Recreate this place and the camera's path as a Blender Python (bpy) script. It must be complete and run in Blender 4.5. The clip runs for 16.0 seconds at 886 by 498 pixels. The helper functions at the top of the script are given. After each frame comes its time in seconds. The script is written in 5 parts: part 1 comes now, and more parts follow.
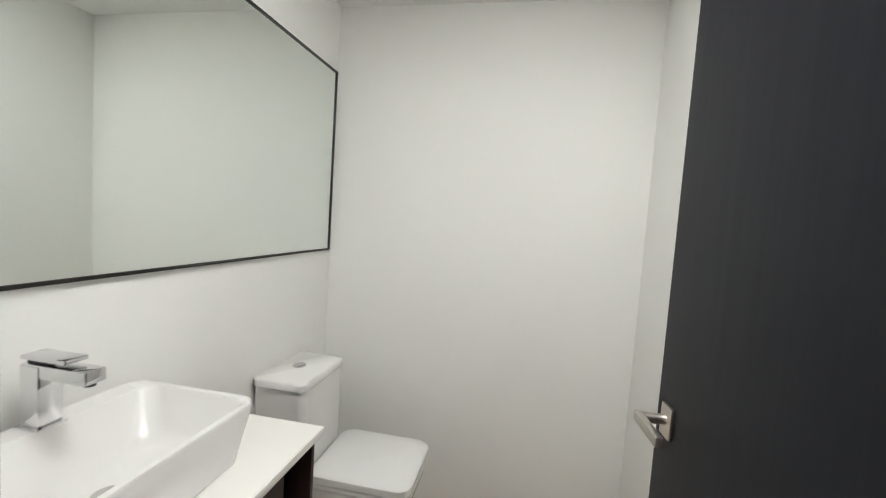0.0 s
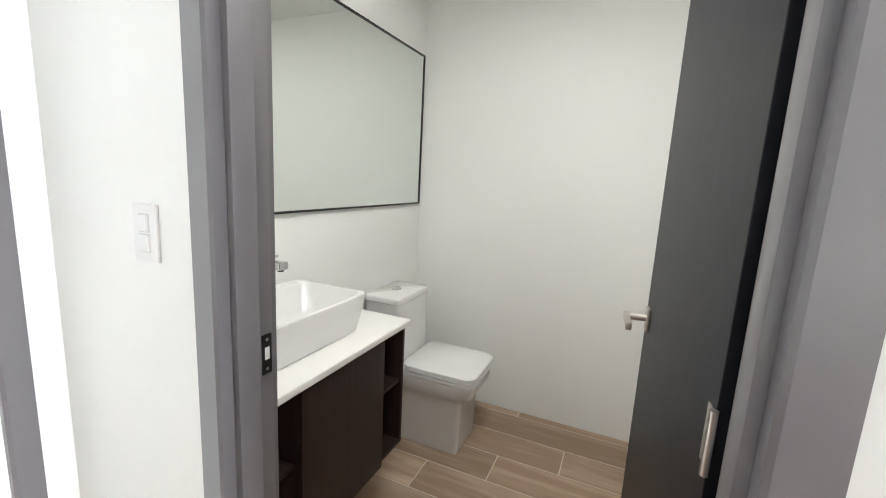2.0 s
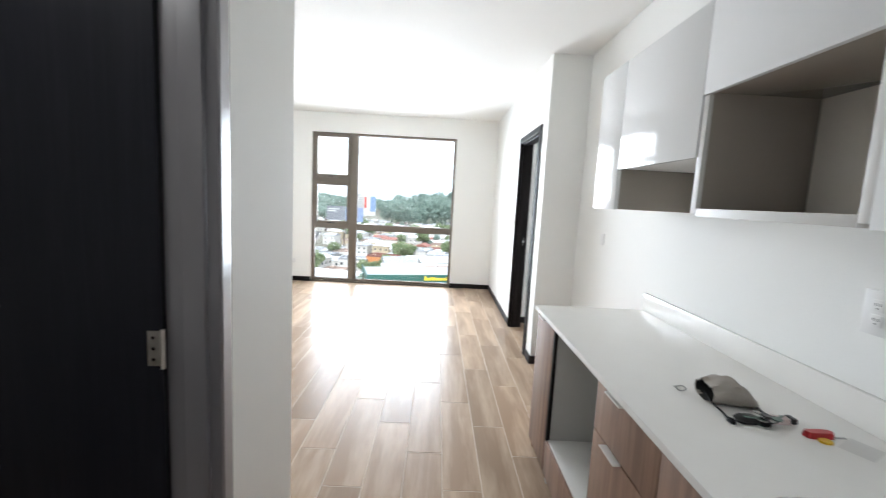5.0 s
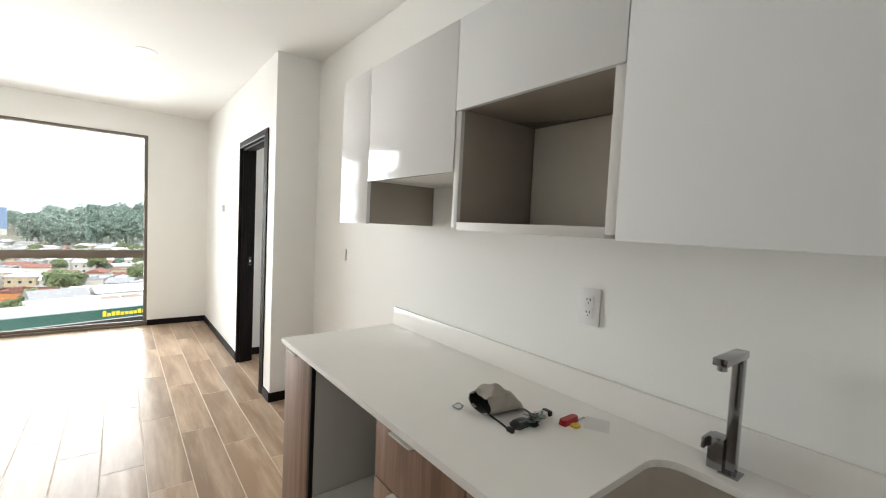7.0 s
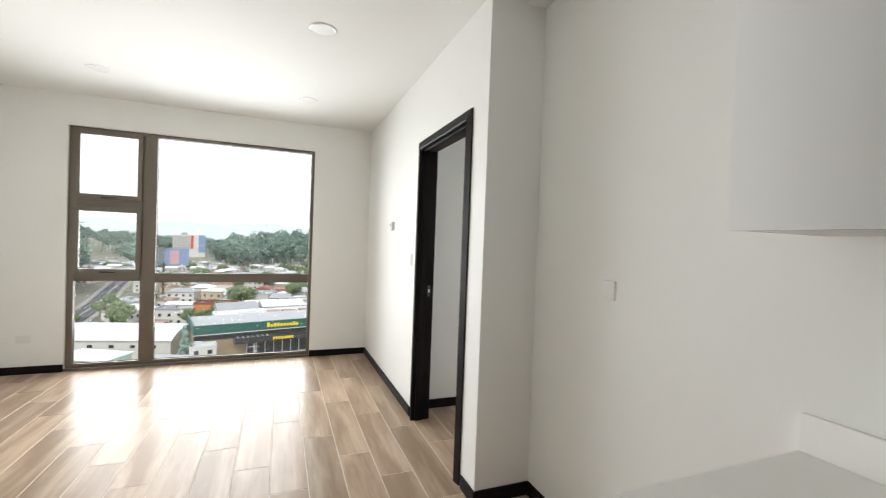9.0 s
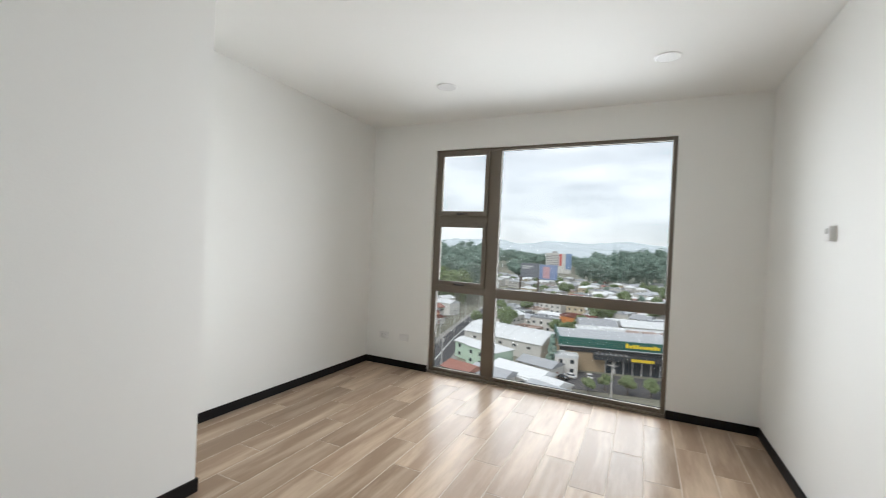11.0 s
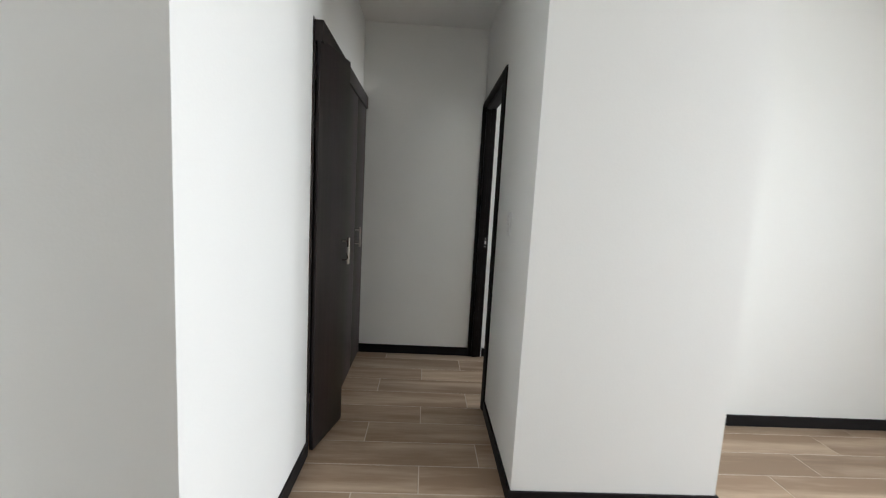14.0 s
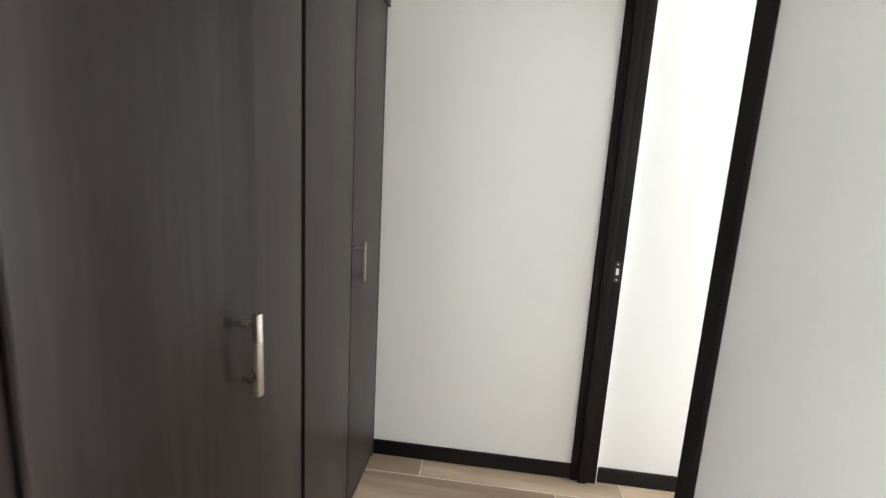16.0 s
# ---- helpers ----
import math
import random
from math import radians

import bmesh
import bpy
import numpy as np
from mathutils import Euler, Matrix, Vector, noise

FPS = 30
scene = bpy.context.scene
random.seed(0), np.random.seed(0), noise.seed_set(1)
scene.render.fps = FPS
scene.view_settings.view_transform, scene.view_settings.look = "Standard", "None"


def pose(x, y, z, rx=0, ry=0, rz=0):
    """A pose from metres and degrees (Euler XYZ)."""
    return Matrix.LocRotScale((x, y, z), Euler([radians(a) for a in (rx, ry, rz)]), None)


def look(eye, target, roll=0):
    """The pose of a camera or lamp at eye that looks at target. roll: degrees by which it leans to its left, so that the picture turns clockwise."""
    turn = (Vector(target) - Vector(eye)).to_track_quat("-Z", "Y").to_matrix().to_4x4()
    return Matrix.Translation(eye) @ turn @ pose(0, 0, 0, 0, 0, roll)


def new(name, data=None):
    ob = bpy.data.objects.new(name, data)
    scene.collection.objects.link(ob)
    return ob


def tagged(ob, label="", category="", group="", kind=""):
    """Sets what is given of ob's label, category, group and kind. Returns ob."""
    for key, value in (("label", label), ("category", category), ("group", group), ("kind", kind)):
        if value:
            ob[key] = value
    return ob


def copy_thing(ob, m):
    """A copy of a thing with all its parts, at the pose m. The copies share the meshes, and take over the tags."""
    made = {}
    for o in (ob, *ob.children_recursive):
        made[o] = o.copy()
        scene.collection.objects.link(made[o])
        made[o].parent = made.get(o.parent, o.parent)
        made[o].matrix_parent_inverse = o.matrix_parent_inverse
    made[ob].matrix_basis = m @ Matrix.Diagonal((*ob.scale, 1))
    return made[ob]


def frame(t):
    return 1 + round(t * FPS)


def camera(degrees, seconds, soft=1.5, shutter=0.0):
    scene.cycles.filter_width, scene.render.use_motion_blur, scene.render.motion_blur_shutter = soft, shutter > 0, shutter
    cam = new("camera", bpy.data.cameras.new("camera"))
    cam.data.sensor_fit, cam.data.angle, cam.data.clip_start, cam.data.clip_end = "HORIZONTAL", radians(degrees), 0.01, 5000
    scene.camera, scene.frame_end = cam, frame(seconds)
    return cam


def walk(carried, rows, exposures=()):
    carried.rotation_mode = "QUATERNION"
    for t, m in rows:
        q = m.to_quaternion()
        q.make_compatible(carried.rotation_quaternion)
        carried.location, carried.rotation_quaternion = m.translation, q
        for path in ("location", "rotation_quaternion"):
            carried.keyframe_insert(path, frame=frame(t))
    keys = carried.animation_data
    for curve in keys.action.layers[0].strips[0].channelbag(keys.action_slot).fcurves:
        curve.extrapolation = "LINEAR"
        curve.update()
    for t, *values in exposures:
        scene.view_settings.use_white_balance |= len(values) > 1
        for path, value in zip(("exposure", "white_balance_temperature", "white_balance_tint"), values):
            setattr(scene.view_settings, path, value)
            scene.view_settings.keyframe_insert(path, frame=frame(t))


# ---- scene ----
PATH = [
    (0, (-0.427, 0.779, 1.398), (-2.387, 0.407, 1.258), 3.8),
    (0.5, (-0.283, 0.91, 1.386), (-2.172, 0.282, 1.192), 3.5),
    (1, (-0.221, 1.024, 1.378), (-2.04, 0.234, 1.123), 2.9),
    (1.5, (-0.147, 1.068, 1.376), (-1.929, 0.213, 1.072), 2.8),
    (2, (-0.038, 1.032, 1.379), (-1.843, 0.24, 1.041), 3.0),
    (2.5, (-0.028, 0.972, 1.389), (-1.92, 0.429, 1.031), 3.2),
    (3, (-0.009, 0.848, 1.383), (-1.978, 0.879, 1.035), 3.5),
    (3.5, (0.031, 0.68, 1.396), (-1.77, 1.486, 1.068), 3.4),
    (4, (0.097, 0.463, 1.423), (-1.184, 1.971, 1.129), 3.3),
    (4.5, (-0.007, 0.248, 1.416), (-0.6, 2.142, 1.154), 3.3),
    (5, (-0.022, 0.167, 1.436), (0.015, 2.153, 1.197), 3.0),
    (7.3, (-0.055, 0.616, 1.429), (1.194, 2.175, 1.331), 2.7),
    (7.5, (-0.055, 0.732, 1.421), (1.167, 2.313, 1.339), 2.8),
    (8, (-0.114, 1.12, 1.409), (0.998, 2.781, 1.351), 2.7),
    (10.3, (-0.075, 2.576, 1.345), (-0.276, 4.566, 1.329), 2.4),
    (10.5, (-0.064, 2.691, 1.358), (-0.448, 4.654, 1.345), 2.6),
    (11, (0.004, 2.883, 1.354), (-0.859, 4.687, 1.343), 2.7),
    (11.5, (0.186, 2.886, 1.347), (-1.129, 4.392, 1.315), 3.1),
    (12, (0.376, 2.897, 1.309), (-1.284, 4.01, 1.234), 3.5),
    (12.5, (0.464, 2.961, 1.327), (-1.386, 3.708, 1.189), 3.5),
    (13, (0.318, 2.916, 1.34), (-1.61, 3.412, 1.149), 3.3),
    (13.5, (0.012, 2.927, 1.306), (-1.962, 3.177, 1.101), 3.3),
    (14, (-0.384, 2.958, 1.326), (-2.368, 3.046, 1.092), 3.2),
    (14.5, (-0.827, 2.873, 1.308), (-2.81, 2.844, 1.048), 3.4),
    (15, (-1.236, 2.898, 1.322), (-3.209, 2.745, 1.032), 3.1),
    (15.5, (-1.661, 2.902, 1.318), (-3.623, 2.675, 1.008), 3.1),
    (16, (-2.046, 2.913, 1.331), (-4.007, 2.703, 1.002), 3.3),
]

cam = camera(93.5, 16.0, soft=1.05, shutter=0.25)
EXPOSURE = [(0.0, 1.9, 6000, 10), (0.5, 2.0, 6000, 10), (1.0, 2.0, 5950, 10), (1.5, 2.0, 5950, 10), (2.5, 1.9, 6100, 10), (3.0, 1.85, 6250, 10), (3.5, 1.55, 6100, 10),
            (4.0, 0.85, 5900, 10), (4.5, 0.5, 5850, 10), (5.0, 0.65, 5850, 10), (7.5, 0.35, 6500, 10), (8.0, 0.3, 6450, 10), (10.5, -0.55, 6200, 10), (11.0, -0.55, 6150, 10),
            (12.0, -0.45, 6150, 10), (13.0, -0.4, 6150, 10), (14.0, -0.25, 6100, 10), (14.5, -0.28, 6150, 10), (15.0, -0.02, 6200, 10), (15.5, 0.45, 6350, 10), (16.0, 1.25, 6150, 10)]
walk(cam, [(t, look(e, a, r)) for t, e, a, r in PATH], EXPOSURE)

# ---- world and lights: overcast noon, one wide window ----
SUN_EL, SUN_AZ = radians(52), radians(200)
world = bpy.data.worlds.new("overcast_sky")
world.use_nodes = True
scene.world = world
wn, wl = world.node_tree.nodes, world.node_tree.links
sky = wn.new("ShaderNodeTexSky")
sky.sky_type = "NISHITA"
sky.sun_disc = False
sky.sun_elevation, sky.sun_rotation = SUN_EL, SUN_AZ
wco = wn.new("ShaderNodeTexCoord")
wmap = wn.new("ShaderNodeMapping")
wmap.inputs["Scale"].default_value = (1.6, 1.6, 6.0)
wl.new(wco.outputs["Generated"], wmap.inputs["Vector"])
cloud = wn.new("ShaderNodeTexNoise")
cloud.inputs["Scale"].default_value = 2.6
cloud.inputs["Detail"].default_value = 7
cloud.inputs["Roughness"].default_value = 0.55
wl.new(wmap.outputs["Vector"], cloud.inputs["Vector"])
tone = wn.new("ShaderNodeValToRGB")
tone.color_ramp.elements[0].position, tone.color_ramp.elements[0].color = 0.32, (5.9, 6.1, 6.2, 1)
tone.color_ramp.elements[1].position, tone.color_ramp.elements[1].color = 0.66, (9.4, 9.45, 9.4, 1)
wl.new(cloud.outputs["Fac"], tone.inputs["Fac"])
veil = wn.new("ShaderNodeMix")
veil.data_type = "RGBA"
veil.inputs["Factor"].default_value = 0.85
wl.new(sky.outputs["Color"], veil.inputs["A"])
wl.new(tone.outputs["Color"], veil.inputs["B"])
bg = wn["Background"]
wl.new(veil.outputs["Result"], bg.inputs["Color"])
bg.inputs["Strength"].default_value = 0.21
world.cycles.sampling_method = "MANUAL"
world.cycles.sample_map_resolution = 512

sun = new("sun", bpy.data.lights.new("sun", "SUN"))
sun.data.energy, sun.data.angle, sun.data.color = 2.7, radians(15), (1.0, 0.96, 0.9)
sun.rotation_euler = (radians(90) - SUN_EL, 0, radians(-20))

# sky light entering through the window's opening
daylight = new("window_daylight", bpy.data.lights.new("window_daylight", "AREA"))
daylight.data.shape, daylight.data.size, daylight.data.size_y = "RECTANGLE", 2.6, 2.4
daylight.data.energy, daylight.data.color = 135.0, (0.985, 1.0, 1.0)
daylight.data.spread = radians(119)
daylight.matrix_world = pose(-0.8975, 7.36, 1.45, -87)
# lamps added in unseen openings, to bring daylight into two side rooms
for at, turn, w, h, watts in (((-3.40, 6.95, 1.25), (-90, 0, 0), 0.68, 1.68, 46.0), ((3.25, 4.45, 1.5), (-90, 0, -90), 0.88, 1.18, 4.6)):
    side = new("unseen_room_daylight", bpy.data.lights.new("unseen_room_daylight", "AREA"))
    side.data.shape, side.data.size, side.data.size_y = "RECTANGLE", w, h
    side.data.energy, side.data.color = watts, (0.985, 1.0, 1.0)
    side.matrix_world = pose(*at, *turn)

# unseen fill lamp, added under the ceiling to brighten the bathroom
BATH_FILL = 4.2
lamp = new("bathroom_fill_light", bpy.data.lights.new("bathroom_fill_light", "AREA"))
lamp.data.shape, lamp.data.size, lamp.data.energy, lamp.data.color = "DISK", 0.7, BATH_FILL, (1.0, 0.95, 0.86)
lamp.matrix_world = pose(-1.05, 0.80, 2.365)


# ---- materials ----
def nodes_of(name):
    m = bpy.data.materials.new(name)
    m.use_nodes = True
    t = m.node_tree
    return m, t.nodes, t.links, t.nodes["Principled BSDF"]


def paint(name, base, rough=0.5, metal=0.0, var=0.08, scale=4.0, fine=60.0, bump=0.05, spec=0.5, rnd=0.0, coat=0.0):
    """A surface with stains at one scale and grain at another."""
    m, n, l, b = nodes_of(name)
    co = n.new("ShaderNodeTexCoord")
    big = n.new("ShaderNodeTexNoise")
    big.inputs["Scale"].default_value, big.inputs["Detail"].default_value = scale, 4
    small = n.new("ShaderNodeTexNoise")
    small.inputs["Scale"].default_value, small.inputs["Detail"].default_value = fine, 3
    l.new(co.outputs["Object"], big.inputs["Vector"])
    l.new(co.outputs["Object"], small.inputs["Vector"])
    mix = n.new("ShaderNodeMix")
    mix.data_type = "RGBA"
    mix.inputs["A"].default_value = (*[c * (1 - var) for c in base], 1)
    mix.inputs["B"].default_value = (*[min(1, c * (1 + var)) for c in base], 1)
    add = n.new("ShaderNodeMath")
    add.operation = "MULTIPLY_ADD"
    add.inputs[1].default_value = 0.3
    l.new(small.outputs["Fac"], add.inputs[0])
    sub = n.new("ShaderNodeMath")
    sub.operation = "MULTIPLY"
    sub.inputs[1].default_value = 0.7
    l.new(big.outputs["Fac"], sub.inputs[0])
    l.new(sub.outputs[0], add.inputs[2])
    l.new(add.outputs[0], mix.inputs["Factor"])
    out = mix.outputs["Result"]
    if rnd:
        info = n.new("ShaderNodeObjectInfo")
        hsv = n.new("ShaderNodeHueSaturation")
        mr = n.new("ShaderNodeMapRange")
        mr.inputs["To Min"].default_value, mr.inputs["To Max"].default_value = 1 - rnd, 1 + rnd
        l.new(info.outputs["Random"], mr.inputs["Value"])
        l.new(mr.outputs["Result"], hsv.inputs["Value"])
        l.new(out, hsv.inputs["Color"])
        out = hsv.outputs["Color"]
    l.new(out, b.inputs["Base Color"])
    b.inputs["Metallic"].default_value = metal
    b.inputs["Specular IOR Level"].default_value = spec
    b.inputs["Coat Weight"].default_value = coat
    b.inputs["Coat Roughness"].default_value = 0.05
    r = n.new("ShaderNodeMapRange")
    r.inputs["To Min"].default_value, r.inputs["To Max"].default_value = rough * 0.88, min(1, rough * 1.12)
    l.new(big.outputs["Fac"], r.inputs["Value"])
    l.new(r.outputs["Result"], b.inputs["Roughness"])
    if bump:
        bp = n.new("ShaderNodeBump")
        bp.inputs["Strength"].default_value, bp.inputs["Distance"].default_value = bump, 0.004
        l.new(small.outputs["Fac"], bp.inputs["Height"])
        l.new(bp.outputs["Normal"], b.inputs["Normal"])
    return m


def wood(name, dark, light, stretch, rough=0.4, rnd=0.0, bump=0.08, spec=0.5, streak=1.0):
    """Wood grain along the axis in which stretch is small; rnd varies piece from piece."""
    m, n, l, b = nodes_of(name)
    co = n.new("ShaderNodeTexCoord")
    info = n.new("ShaderNodeObjectInfo")
    off = n.new("ShaderNodeVectorMath")
    off.operation = "MULTIPLY_ADD"
    off.inputs[1].default_value = (17.3, 9.1, 5.7)
    l.new(info.outputs["Random"], off.inputs[0])
    l.new(co.outputs["Object"], off.inputs[2])
    mp = n.new("ShaderNodeMapping")
    mp.inputs["Scale"].default_value = stretch
    l.new(off.outputs[0], mp.inputs["Vector"])
    broad = n.new("ShaderNodeTexNoise")
    broad.inputs["Scale"].default_value, broad.inputs["Detail"].default_value = 1.6, 5
    broad.inputs["Distortion"].default_value = 0.6
    fine = n.new("ShaderNodeTexNoise")
    fine.inputs["Scale"].default_value, fine.inputs["Detail"].default_value = 9.0, 6
    fine.inputs["Roughness"].default_value = 0.65
    l.new(mp.outputs[0], broad.inputs["Vector"])
    l.new(mp.outputs[0], fine.inputs["Vector"])
    s1 = n.new("ShaderNodeMath")
    s1.operation = "MULTIPLY_ADD"
    s1.inputs[1].default_value = 0.45 * streak
    l.new(fine.outputs["Fac"], s1.inputs[0])
    s2 = n.new("ShaderNodeMath")
    s2.operation = "MULTIPLY_ADD"
    s2.inputs[1].default_value, s2.inputs[2].default_value = 0.9, -0.15 - 0.12 * streak
    l.new(broad.outputs["Fac"], s2.inputs[0])
    l.new(s2.outputs[0], s1.inputs[2])
    ramp = n.new("ShaderNodeValToRGB")
    ramp.color_ramp.elements[0].position, ramp.color_ramp.elements[0].color = 0.3, (*dark, 1)
    ramp.color_ramp.elements[1].position, ramp.color_ramp.elements[1].color = 0.72, (*light, 1)
    l.new(s1.outputs[0], ramp.inputs["Fac"])
    out = ramp.outputs["Color"]
    if rnd:
        mr = n.new("ShaderNodeMapRange")
        mr.inputs["To Min"].default_value, mr.inputs["To Max"].default_value = 1 - rnd, 1 + rnd
        l.new(info.outputs["Random"], mr.inputs["Value"])
        hsv = n.new("ShaderNodeHueSaturation")
        l.new(mr.outputs["Result"], hsv.inputs["Value"])
        l.new(out, hsv.inputs["Color"])
        out = hsv.outputs["Color"]
    l.new(out, b.inputs["Base Color"])
    rr = n.new("ShaderNodeMapRange")
    rr.inputs["To Min"].default_value, rr.inputs["To Max"].default_value = rough * 0.85, rough * 1.2
    l.new(fine.outputs["Fac"], rr.inputs["Value"])
    l.new(rr.outputs["Result"], b.inputs["Roughness"])
    b.inputs["Specular IOR Level"].default_value = spec
    bp = n.new("ShaderNodeBump")
    bp.inputs["Strength"].default_value, bp.inputs["Distance"].default_value = bump, 0.002
    l.new(fine.outputs["Fac"], bp.inputs["Height"])
    l.new(bp.outputs["Normal"], b.inputs["Normal"])
    return m


def foliage(name, dark, light):
    m, n, l, b = nodes_of(name)
    geo = n.new("ShaderNodeNewGeometry")
    ramp = n.new("ShaderNodeValToRGB")
    ramp.color_ramp.elements[0].color, ramp.color_ramp.elements[1].color = (*dark, 1), (*light, 1)
    l.new(geo.outputs["Random Per Island"], ramp.inputs["Fac"])
    l.new(ramp.outputs["Color"], b.inputs["Base Color"])
    b.inputs["Roughness"].default_value = 0.75
    b.inputs["Specular IOR Level"].default_value = 0.15
    return m


def window_glass(name, tint):
    m, n, l, b = nodes_of(name)
    n.remove(b)
    tr = n.new("ShaderNodeBsdfTransparent")
    tr.inputs["Color"].default_value = (*tint, 1)
    gl = n.new("ShaderNodeBsdfGlossy")
    gl.inputs["Roughness"].default_value = 0.01
    mx = n.new("ShaderNodeMixShader")
    mx.inputs[0].default_value = 0.035
    l.new(tr.outputs[0], mx.inputs[1])
    l.new(gl.outputs[0], mx.inputs[2])
    l.new(mx.outputs[0], n["Material Output"].inputs["Surface"])
    return m


WALL = paint("white_wall_paint", (0.895, 0.893, 0.864), 0.62, var=0.022, scale=1.6, fine=110, bump=0.09, spec=0.3)
CEIL = paint("white_ceiling_paint", (0.896, 0.896, 0.874), 0.75, var=0.012, scale=1.0, fine=120, bump=0.05, spec=0.2)
TILE = wood("wood_look_tile", (0.325, 0.230, 0.158), (0.665, 0.525, 0.388), (4.6, 0.5, 4.6), 0.30, rnd=0.15, bump=0.02, spec=0.125, streak=0.7)
GROUT = paint("beige_grout", (0.68, 0.60, 0.50), 0.9, var=0.15, fine=200, spec=0.2)
DARK = wood("espresso_laminate", (0.0105, 0.0083, 0.0082), (0.022, 0.0172, 0.0165), (30, 30, 1.2), 0.5, bump=0.06, spec=0.12)
CHAR = wood("charcoal_laminate", (0.0083, 0.0086, 0.0122), (0.0142, 0.0146, 0.0188), (30, 30, 1.2), 0.40, bump=0.03, spec=0.2)
FRAMEG = paint("grey_laminate", (0.150, 0.141, 0.148), 0.30, var=0.025, scale=2.5, fine=40, bump=0.0, spec=0.8)
CLOSET = wood("brown_closet_laminate", (0.018, 0.0132, 0.0128), (0.036, 0.027, 0.0252), (30, 30, 1.2), 0.38, bump=0.03, spec=0.34)
DCHROME = paint("dark_chrome", (0.30, 0.30, 0.31), 0.12, metal=1.0, var=0.05, bump=0.0)
VANITY = wood("dark_brown_laminate", (0.020, 0.0115, 0.0095), (0.040, 0.023, 0.018), (30, 30, 1.2), 0.45, bump=0.05, spec=0.25)
BASE = paint("dark_baseboard", (0.0125, 0.0108, 0.0112), 0.5, var=0.2, fine=90, spec=0.15)
OAK = wood("walnut_laminate", (0.15, 0.082, 0.052), (0.33, 0.21, 0.145), (14, 14, 0.8), 0.42, bump=0.05)
GLOSSW = paint("gloss_white_door", (0.79, 0.79, 0.785), 0.10, var=0.01, scale=1.2, fine=30, bump=0.006, spec=0.25)
EDGE = paint("warm_white_edge", (0.66, 0.645, 0.615), 0.45, var=0.02, bump=0.01)
TAUPE = paint("taupe_melamine", (0.35, 0.31, 0.265), 0.09, var=0.05, scale=2, fine=60, bump=0.02)
BEIGE = paint("beige_melamine", (0.86, 0.81, 0.725), 0.4, var=0.04, scale=2, fine=60, bump=0.02)
GREY = paint("grey_melamine", (0.44, 0.432, 0.405), 0.5, var=0.05, scale=2, fine=60, bump=0.02)
QUARTZ = paint("white_quartz", (0.87, 0.852, 0.812), 0.14, var=0.03, scale=9, fine=150, bump=0.01, spec=0.15)
CERAM = paint("white_ceramic", (0.82, 0.81, 0.79), 0.10, var=0.012, scale=3, fine=20, bump=0.0, coat=0.3)
PLAST = paint("white_plastic", (0.82, 0.815, 0.80), 0.3, var=0.015, bump=0.01)
SLOT = paint("dark_slot", (0.03, 0.03, 0.03), 0.5)
CHROME = paint("chrome", (0.72, 0.72, 0.73), 0.08, metal=1.0, var=0.03, bump=0.0)
STEEL = paint("brushed_nickel", (0.60, 0.56, 0.51), 0.28, metal=1.0, var=0.06, fine=200, bump=0.03)
BRONZE = paint("bronze_aluminium", (0.165, 0.14, 0.11), 0.42, metal=0.25, var=0.06, fine=150, bump=0.02)
BLACKM = paint("black_metal", (0.012, 0.011, 0.011), 0.35, var=0.1)
RUBBER = paint("black_gasket", (0.015, 0.015, 0.015), 0.6)
GLASS = window_glass("clear_window_glass", (0.95, 0.96, 0.957))
CANVAS = paint("grey_canvas", (0.36, 0.325, 0.285), 0.9, var=0.2, scale=30, fine=400, bump=0.3)
CANVD = paint("dark_fabric", (0.02, 0.02, 0.02), 0.9)
KEYM = paint("key_metal", (0.42, 0.42, 0.40), 0.35, metal=1.0)
GREENP = paint("green_grey_plastic", (0.10, 0.17, 0.14), 0.35, var=0.35, scale=40)
PINKP = paint("pale_pink_plastic", (0.62, 0.52, 0.50), 0.4)
REDP = paint("red_plastic", (0.42, 0.02, 0.025), 0.35)
YELP = paint("yellow_plastic", (0.72, 0.45, 0.02), 0.35)
CLEAR = window_glass("clear_plastic", (0.88, 0.88, 0.88))
SINKM = paint("sand_composite", (0.46, 0.41, 0.345), 0.4, var=0.06, scale=30, fine=300)
MIR, n_, l_, b_ = nodes_of("mirror_silver")
b_.inputs["Base Color"].default_value = (0.84, 0.875, 0.845, 1)
b_.inputs["Metallic"].default_value, b_.inputs["Roughness"].default_value = 1.0, 0.008
LAMPD = paint("lamp_diffuser", (0.74, 0.735, 0.72), 0.4, var=0.01, bump=0)
# glow of the disc added with the bathroom fill light
FILL_GLOW, n_, l_, b_ = nodes_of("fill_diffuser")
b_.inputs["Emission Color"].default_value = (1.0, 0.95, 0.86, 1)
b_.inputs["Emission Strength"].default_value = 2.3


# ---- building helpers ----
ORIGIN = {}


def bm_box(x0, y0, z0, x1, y1, z1, bevel=0.0, bm=None, segs=2):
    own = bmesh.new()
    bmesh.ops.create_cube(own, size=1)
    for v in own.verts:
        v.co = Vector(((x0 + x1) / 2 + v.co.x * (x1 - x0), (y0 + y1) / 2 + v.co.y * (y1 - y0), (z0 + z1) / 2 + v.co.z * (z1 - z0)))
    if bevel:
        bmesh.ops.bevel(own, geom=own.edges[:], offset=bevel, segments=segs, affect="EDGES", profile=0.6)
    if bm is None:
        return own
    tmp = bpy.data.meshes.new("tmp")
    own.to_mesh(tmp)
    own.free()
    bm.from_mesh(tmp)
    bpy.data.meshes.remove(tmp)
    return bm


